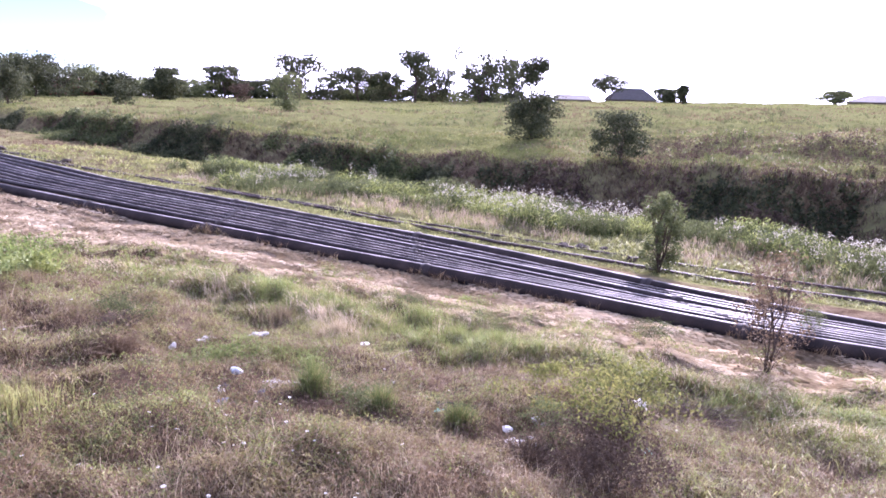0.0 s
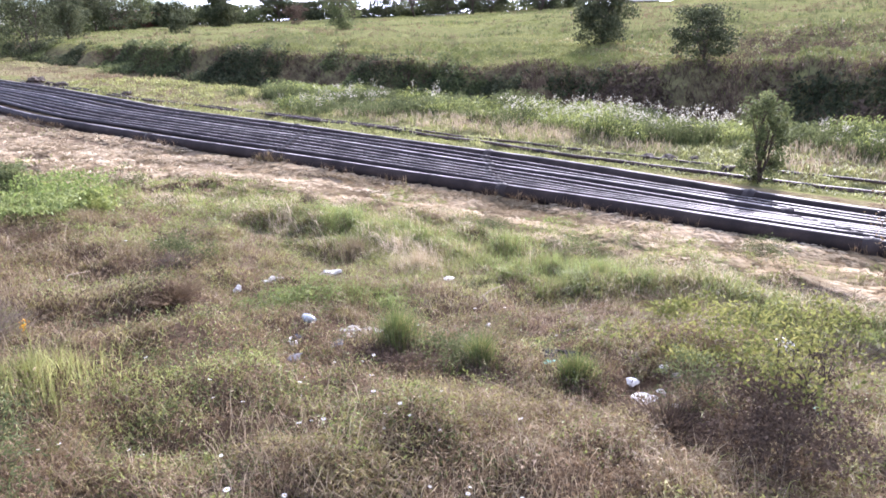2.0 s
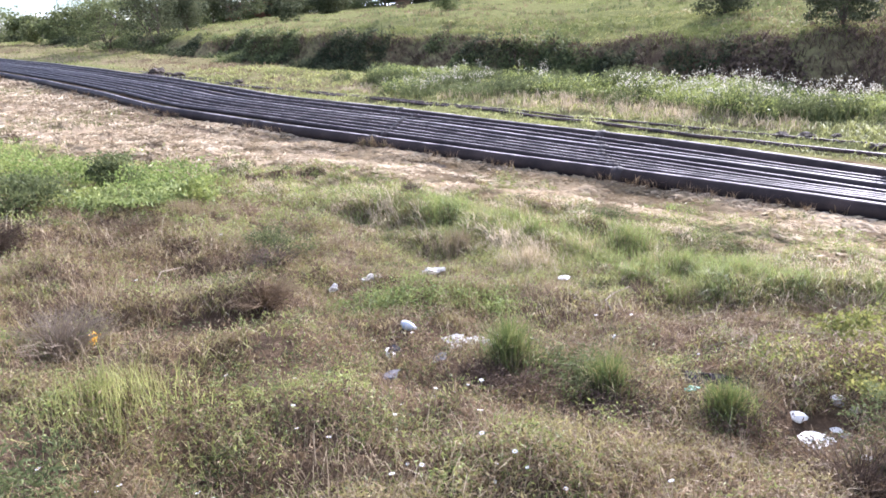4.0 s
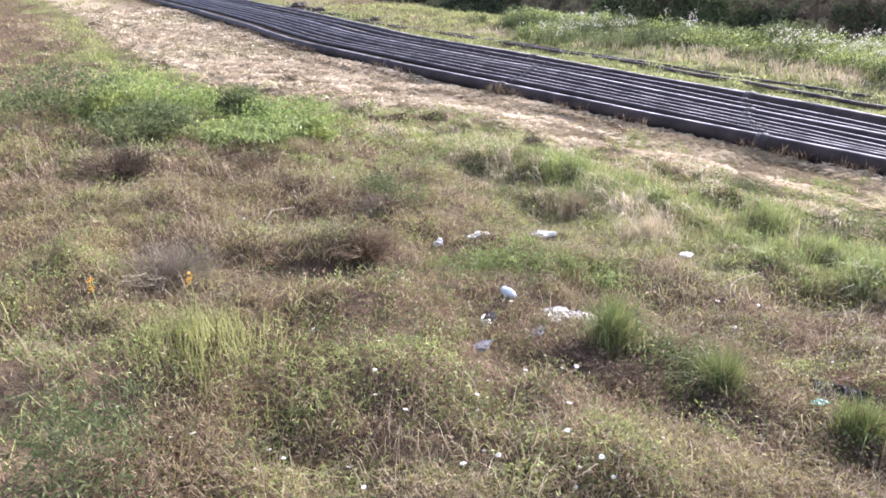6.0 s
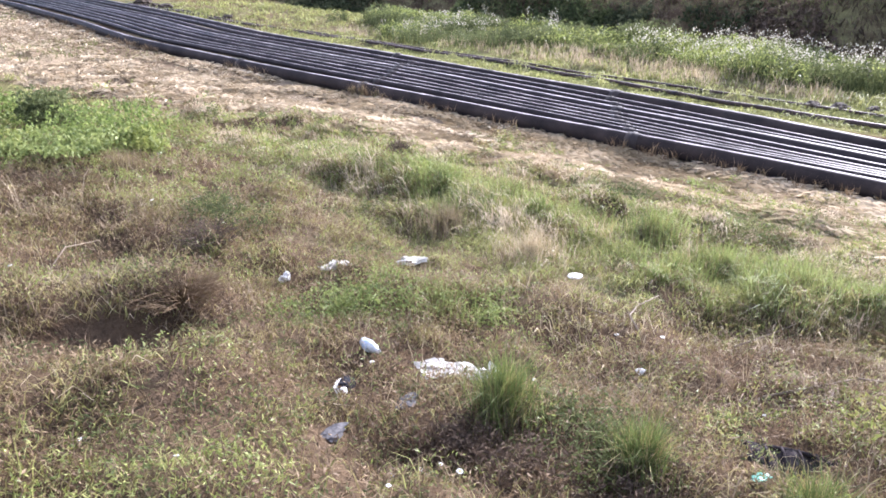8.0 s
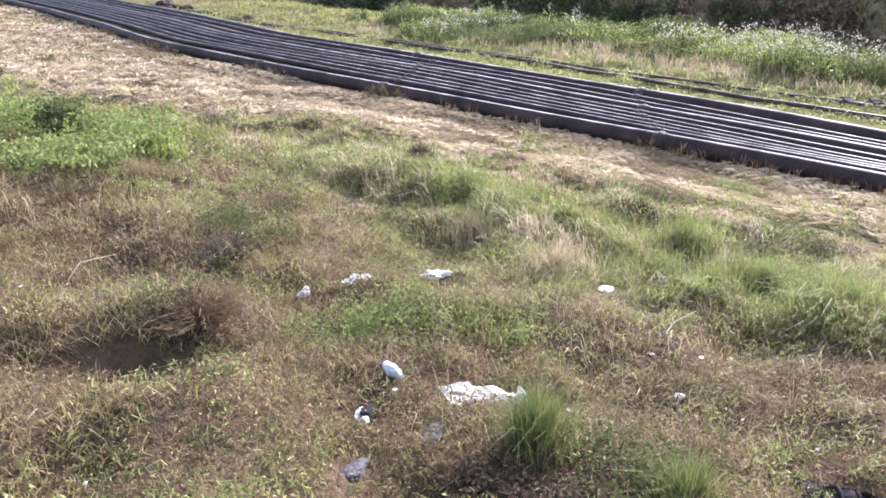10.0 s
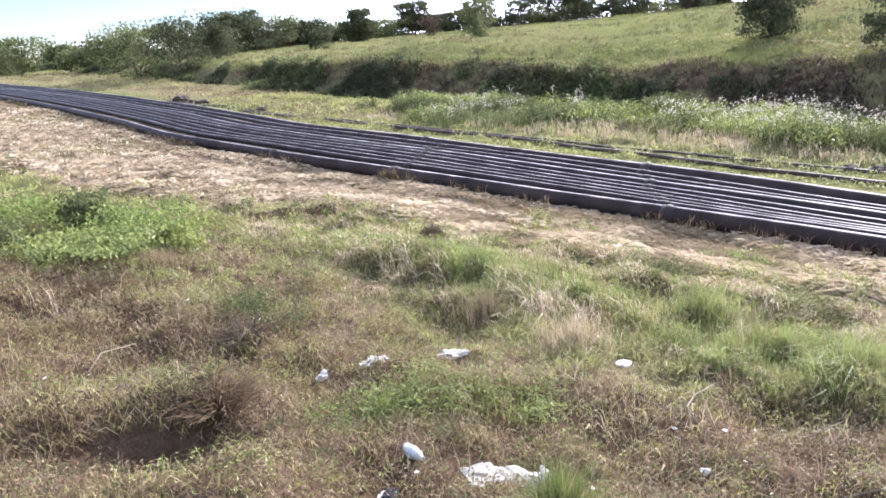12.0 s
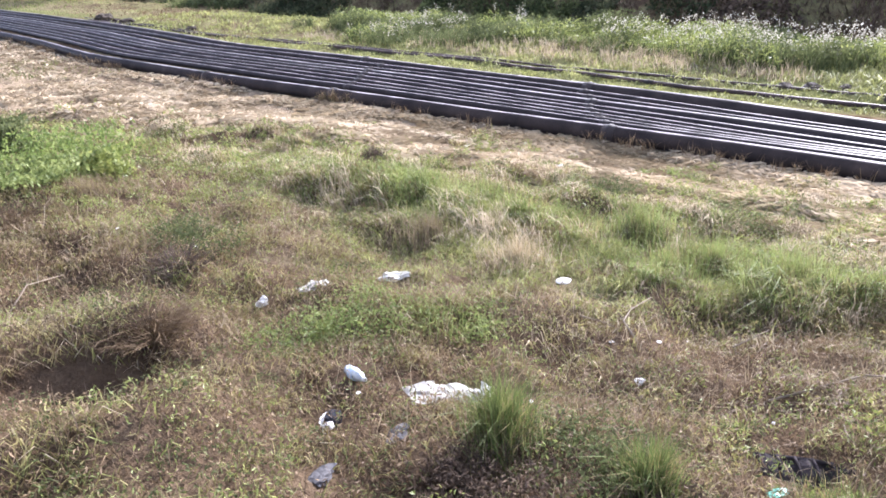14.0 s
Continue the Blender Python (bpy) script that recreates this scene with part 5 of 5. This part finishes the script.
def house(x, y, turn, long, deep, wall, roof, hip, mat_roof, label, wall_mat=None):
    h = thing("house", label, "house", pose(x, y, ground_at(x, y) - 0.1, 0, 0, turn))
    bm = bmesh.new()
    box(bm, -long / 2, -deep / 2, 0, long / 2, deep / 2, wall)
    part("wall", bm, wall_mat or M_WALL, h)
    bm = bmesh.new()
    L, D, e = long / 2 + 0.4, deep / 2 + 0.4, long / 2 + 0.4 - hip
    p = [bm.verts.new(q) for q in ((-L, -D, wall - 0.05), (L, -D, wall - 0.05), (L, D, wall - 0.05), (-L, D, wall - 0.05), (-e, 0, wall + roof), (e, 0, wall + roof),
                                   (-L, -D, wall + 0.08), (L, -D, wall + 0.08), (L, D, wall + 0.08), (-L, D, wall + 0.08))]
    for f in ((0, 3, 2, 1), (6, 7, 5, 4), (7, 8, 5), (8, 9, 4, 5), (9, 6, 4), (0, 1, 7, 6), (1, 2, 8, 7), (2, 3, 9, 8), (3, 0, 6, 9)):
        bm.faces.new([p[q] for q in f])
    part("roof", bm, mat_roof, h)
    for k in range(max(2, int(long / 3))):
        wx = -long / 2 + (k + 0.5) * long / max(2, int(long / 3))
        bm = bmesh.new()
        box(bm, wx - 0.55, -deep / 2 - 0.03, wall * 0.42, wx + 0.55, -deep / 2 + 0.05, wall * 0.82)
        part("window", bm, M_GLASS, h)
    return h


house(134.0, 120.5, -48, 8.5, 7.0, 2.5, 1.3, 0.8, M_ROOF, "low house with a grey roof behind the field")
house(149.0, 115.0, -52, 12.0, 9.0, 2.8, 3.0, 3.6, M_ROOF, "house with a hipped grey roof behind the field")
house(170.0, 62.0, -70, 19.0, 9.0, 2.6, 1.7, 3.6, M_ROOF, "long house with a low grey roof behind the field")
house(22.9, 108.2, -12, 7.5, 4.0, 2.0, 0.35, 0.3, M_BRICKRED, "low red brick building among trees on the skyline", M_BRICKRED)


# ---------------------------------------------------------------- litter, stones and clods
def rest(x, y, up=0.0, turn=0.0, rx=0.0, ry=0.0):
    return pose(x, y, ground_at(x, y) + up, rx, ry, turn)


def lathe(profile, sides=14):
    """A closed body of revolution about z from (radius, height) pairs."""
    bm = bmesh.new()
    rings = [[bm.verts.new((r * math.cos(2 * math.pi * k / sides), r * math.sin(2 * math.pi * k / sides), z)) for k in range(sides)] for r, z in profile]
    for a, b in zip(rings, rings[1:]):
        for k in range(sides):
            bm.faces.new((a[k], a[(k + 1) % sides], b[(k + 1) % sides], b[k]))
    bm.faces.new(rings[0][::-1])
    bm.faces.new(rings[-1])
    for f in bm.faces:
        f.smooth = True
    return bm


bottle = thing("plastic_bottle", "crushed milky plastic bottle with a blue label in the grass", "bottle", rest(2.39, 5.66, 0.028, -82, 0, 80))
bottle.scale = (0.70, 0.70, 0.70)
bm = lathe([(0.010, -0.10), (0.036, -0.098), (0.040, -0.088), (0.040, -0.075), (0.037, -0.06), (0.038, -0.045), (0.036, -0.03), (0.039, -0.015), (0.037, 0.0), (0.040, 0.012), (0.038, 0.025), (0.039, 0.04), (0.036, 0.055), (0.030, 0.068), (0.021, 0.080), (0.014, 0.09), (0.013, 0.105)], 20)
for v in bm.verts:
    d = 1 + 0.30 * noise.noise(v.co * 38) - 0.22 * abs(noise.noise(v.co * 17 + Vector((5, 2, 1))))
    v.co = Vector((v.co.x * d, v.co.y * d * 0.85, v.co.z))
part("body", bm, M_BOTTLE, bottle)
part("label", lathe([(0.036, -0.045), (0.0405, -0.042), (0.0395, -0.025), (0.041, -0.012), (0.0395, 0.002), (0.036, 0.006)], 18), M_BLUE, bottle, "torn blue paper label")
part("cap", lathe([(0.015, 0.105), (0.0155, 0.106), (0.0155, 0.122), (0.012, 0.124)]), M_PLASTIC, bottle)

r = np.random.default_rng(5)
LITTER = [("plastic_bag", 2.64, 5.55, 0.20, 0.026, M_PAPER, -20, "crumpled dirty white plastic bag in the grass", "plastic bag"),
          ("plastic_bag", 2.77, 5.50, 0.18, 0.024, M_PAPER, -40, "crumpled white plastic bag beside a larger one", "plastic bag"),
          ("plastic_cup", 2.89, 5.43, 0.08, 0.05, M_PLASTIC, 10, "crushed white plastic cup at the end of the litter", "cup"),
          ("rag", 2.03, 5.06, 0.10, 0.010, M_GREYCLOTH, 40, "twisted grey rag lying in the grass", "rag"),
          ("plastic_bag", 3.02, 6.66, 0.14, 0.02, M_PAPER, -25, "flattened whitish plastic bag among weeds", "plastic bag"),
          ("paper_scrap", 2.68, 6.95, 0.08, 0.03, M_PAPER, 70, "crumpled white paper scrap among weeds", "paper"),
          ("paper_scrap", 2.58, 6.88, 0.13, 0.02, M_PAPER, 10, "flat dirty paper scrap among weeds", "paper"),
          ("paper_scrap", 2.28, 6.88, 0.055, 0.03, M_PLASTIC, 0, "small white paper ball on green weeds", "paper"),
          ("plastic_wrap", 4.25, 3.12, 0.14, 0.03, M_TURQ, 30, "faded turquoise plastic wrap in the bush", "plastic wrap"),
          ("plastic_wrap", 3.34, 4.27, 0.055, 0.008, M_TURQ, -10, "turquoise plastic scrap beside a black board", "plastic wrap"),
          ("paper_scrap", 5.05, 3.78, 0.16, 0.045, M_PLASTIC, 30, "white plastic scrap behind the yellow bush", "paper"),
          ("paper_scrap", 6.6, 9.9, 0.16, 0.04, M_PLASTIC, 30, "white scrap lying on the dry strip", "paper"),
          ("plastic_bag", 2.38, 5.20, 0.09, 0.008, M_GREYCLOTH, 30, "shredded thin plastic in dead grass", "plastic bag")]
for name, lx, ly, w, h, mat, turn, label, cat in LITTER:
    solo(name, crumple(w, h, r, rough=0.34), mat, label, cat, rest(lx, ly, 0.018, turn))
shoe = thing("shoe", "small black and white canvas shoe lying on its side", "shoe", rest(2.2, 5.45, 0.03, 50, 40, 0))
shoe.scale = (0.75, 0.75, 0.75)
part("upper", crumple(0.14, 0.034, r, rough=0.12), M_BLACK, shoe, at=pose(0, 0, 0.012))
part("toe_cap", crumple(0.075, 0.034, r, rough=0.1), M_PLASTIC, shoe, "white rubber toe cap", pose(-0.075, 0, 0.012))
part("sole", crumple(0.17, 0.016, r, rough=0.08), M_PLASTIC, shoe, "white rubber sole", pose(0, 0, -0.012))
STONES = [(3.67, 3.80, 0.088, M_STONE, 0.26), (3.74, 3.96, 0.042, M_STONE, 0.45), (3.86, 3.84, 0.03, M_STONE, 0.5), (3.80, 3.74, 0.028, M_GREYROCK, 0.5), (4.02, 3.86, 0.030, M_GREYROCK, 0.5), (4.0, 6.33, 0.046, M_STONE, 0.25),
          (4.02, 3.95, 0.028, M_GREYROCK, 0.6), (3.5, 3.45, 0.022, M_STONE, 0.5), (3.72, 5.55, 0.013, M_STONE, 0.22), (3.9, 5.4, 0.013, M_STONE, 0.22), (4.05, 3.98, 0.035, M_STONE, 0.5), (2.1, 8.1, 0.03, M_STONE, 0.6), (3.55, 5.15, 0.025, M_STONE, 0.6)]
for sx, sy, rad, mat, flat in STONES:
    solo("stone", blob(rad, r, 2, 0.35, flat), mat, "pale whitish stone lying in the grass" if mat is M_STONE else "grey weathered stone beside white ones", "stone", rest(sx, sy, rad * flat * (0.75 if rad > 0.04 else 0.45), r.uniform(0, 360)), "stones in the grass")
for sx, sy, rad in ((3.6, 37.3, 0.34), (4.3, 35.1, 0.26), (3.95, 36.0, 0.22), (12.7, 11.6, 0.13), (12.95, 11.2, 0.15), (13.2, 10.8, 0.10), (5.9, 30.5, 0.2), (13.1, 9.9, 0.11)):
    solo("soil_clod", blob(rad, r, 3, 0.5, 0.55), M_CLOD, "rough dark clod of dug soil beside the pipes", "soil clod", rest(sx, sy, rad * 0.2, r.uniform(0, 360)), "clods of soil")
crate = thing("broken_crate", "broken ribbed black plastic crate half buried in grass", "crate", rest(3.60, 4.36, -0.055, -36, 0, 4))
bm = bmesh.new()
ring = []
for k in range(13):
    lx = -0.17 + 0.34 * k / 12
    dent = 0.012 * math.sin(k * 1.3) - 0.020 * (k / 12) ** 2
    ring.append([bm.verts.new((lx, -c * math.cos(w), c * 0.95 * math.sin(w) + dent)) for c in (0.115, 0.107) for w in (0.05, 0.35, 0.7, 1.05, 1.4, 1.75)])
for p, q in zip(ring, ring[1:]):
    for j in list(range(5)) + list(range(6, 11)):
        bm.faces.new((p[j], q[j], q[j + 1], p[j + 1]))
    for j, i2 in ((0, 6), (5, 11)):
        bm.faces.new((p[j], q[j], q[i2], p[i2]))
for p in (ring[0], ring[-1]):
    for j in range(5):
        bm.faces.new((p[j], p[j + 1], p[j + 7], p[j + 6]))
bmesh.ops.recalc_face_normals(bm, faces=bm.faces[:])
part("shell", bm, M_CRATE, crate)
for k in range(6):
    lx = -0.16 + 0.062 * k
    v, t = tube([(lx, -0.121 * math.cos(w), 0.121 * 0.95 * math.sin(w) - 0.012 * (k / 6) ** 2) for w in (0.05, 0.4, 0.75, 1.1, 1.45, 1.75)], 0.006, 6)
    part("rib", mesh_from("rib", v, t, M_CRATE, True), M_CRATE, crate)
v, t = tube([(-0.18, 0.02, 0.110), (0.0, 0.021, 0.105), (0.18, 0.018, 0.088)], 0.009, 7)
part("rim", mesh_from("rim", v, t, M_CRATE, True), M_CRATE, crate)


def stick(points, rad, label):
    q = np.array([(a, b, ground_at(a, b) + c) for a, b, c in points])
    v, t = tube(q - q[0], np.linspace(rad, rad * 0.5, len(q)), 5)
    solo("stick", mesh_from("stick", v, t, M_TWIG, True), M_TWIG, label, "stick", pose(*q[0]), "sticks in the grass")


stick([(3.78, 5.42, 0.01), (3.84, 5.60, 0.06), (3.98, 5.70, 0.07), (4.18, 5.76, 0.05)], 0.006, "bent pale dry stick in the grass")
stick([(3.74, 5.85, 0.02), (3.79, 5.72, 0.07), (3.80, 5.58, 0.02)], 0.005, "short pale dry stick in the grass")
stick([(3.9, 4.75, 0.06), (4.3, 4.6, 0.05), (4.7, 4.35, 0.03)], 0.006, "long straight dry stick on dead weeds")
stick([(4.2, 5.2, 0.05), (4.6, 5.3, 0.06), (5.0, 5.25, 0.04)], 0.005, "thin dry stick on dead weeds")
stick([(1.0, 7.1, 0.03), (1.12, 7.4, 0.10), (1.3, 7.6, 0.04)], 0.005, "curved pale dry stalk in the grass")

# ---------------------------------------------------------------- flowers
daisy = thing("daisy", "small white daisy with a yellow centre in the grass", "flower", rest(1.2, 3.6), "daisies in the grass")
part("stem", mesh_from("stem", *tube([(0, 0, 0), (0.01, 0, 0.06), (0, 0.01, 0.13)], [0.0015, 0.0012, 0.001], 4), M_GREEN), M_GREEN, daisy)
bm = bmesh.new()
for k in range(10):
    a = 2 * math.pi * k / 10
    d1, s1 = Vector((math.cos(a), math.sin(a), 0)), Vector((-math.sin(a), math.cos(a), 0))
    q = [bm.verts.new(Vector((0, 0.01, 0.131)) + w) for w in (d1 * 0.003, d1 * 0.010 + s1 * 0.0032 + Vector((0, 0, 0.002)), d1 * 0.0155, d1 * 0.010 - s1 * 0.0032 + Vector((0, 0, 0.002)))]
    bm.faces.new(q)
part("petals", bm, M_PETAL, daisy)
part("centre", blob(0.0045, r, 1, 0.1, 0.5), M_CENTRE, daisy, at=pose(0, 0.01, 0.133))
r = np.random.default_rng(77)
for k in range(80):
    if k < 68:
        fx, fy = r.uniform(0.45, 2.5), 3.1 + 1.7 * r.random() ** 1.4
    else:
        fx, fy = r.uniform(0.5, 4.2), r.uniform(4.5, 8.5)
    c = copy_thing(daisy, rest(fx, fy, r.uniform(-0.03, 0.04), r.uniform(0, 360), r.uniform(-18, 18), r.uniform(-18, 18)))
    c.scale = [r.uniform(0.5, 0.85)] * 3
for fx, fy, h in ((0.72, 5.2, 0.26), (0.28, 5.35, 0.30)):
    fl = thing("orange_flower", "orange flower spike above pale green grass", "flower", rest(fx, fy), "orange flowers")
    part("stem", mesh_from("stem", *tube([(0, 0, 0), (0.01, 0.01, h * 0.6), (0, 0.02, h)], [0.003, 0.0025, 0.002], 5), M_GREEN), M_GREEN, fl)
    pts = np.stack([r.normal(0, 0.010, 30), 0.02 + r.normal(0, 0.010, 30), h + r.uniform(-0.045, 0.02, 30)], 1)
    part("petals", mesh_from("petals", *leaves(pts, 0.013, r, 0.5, 0.6), M_ORANGE), M_ORANGE, fl)
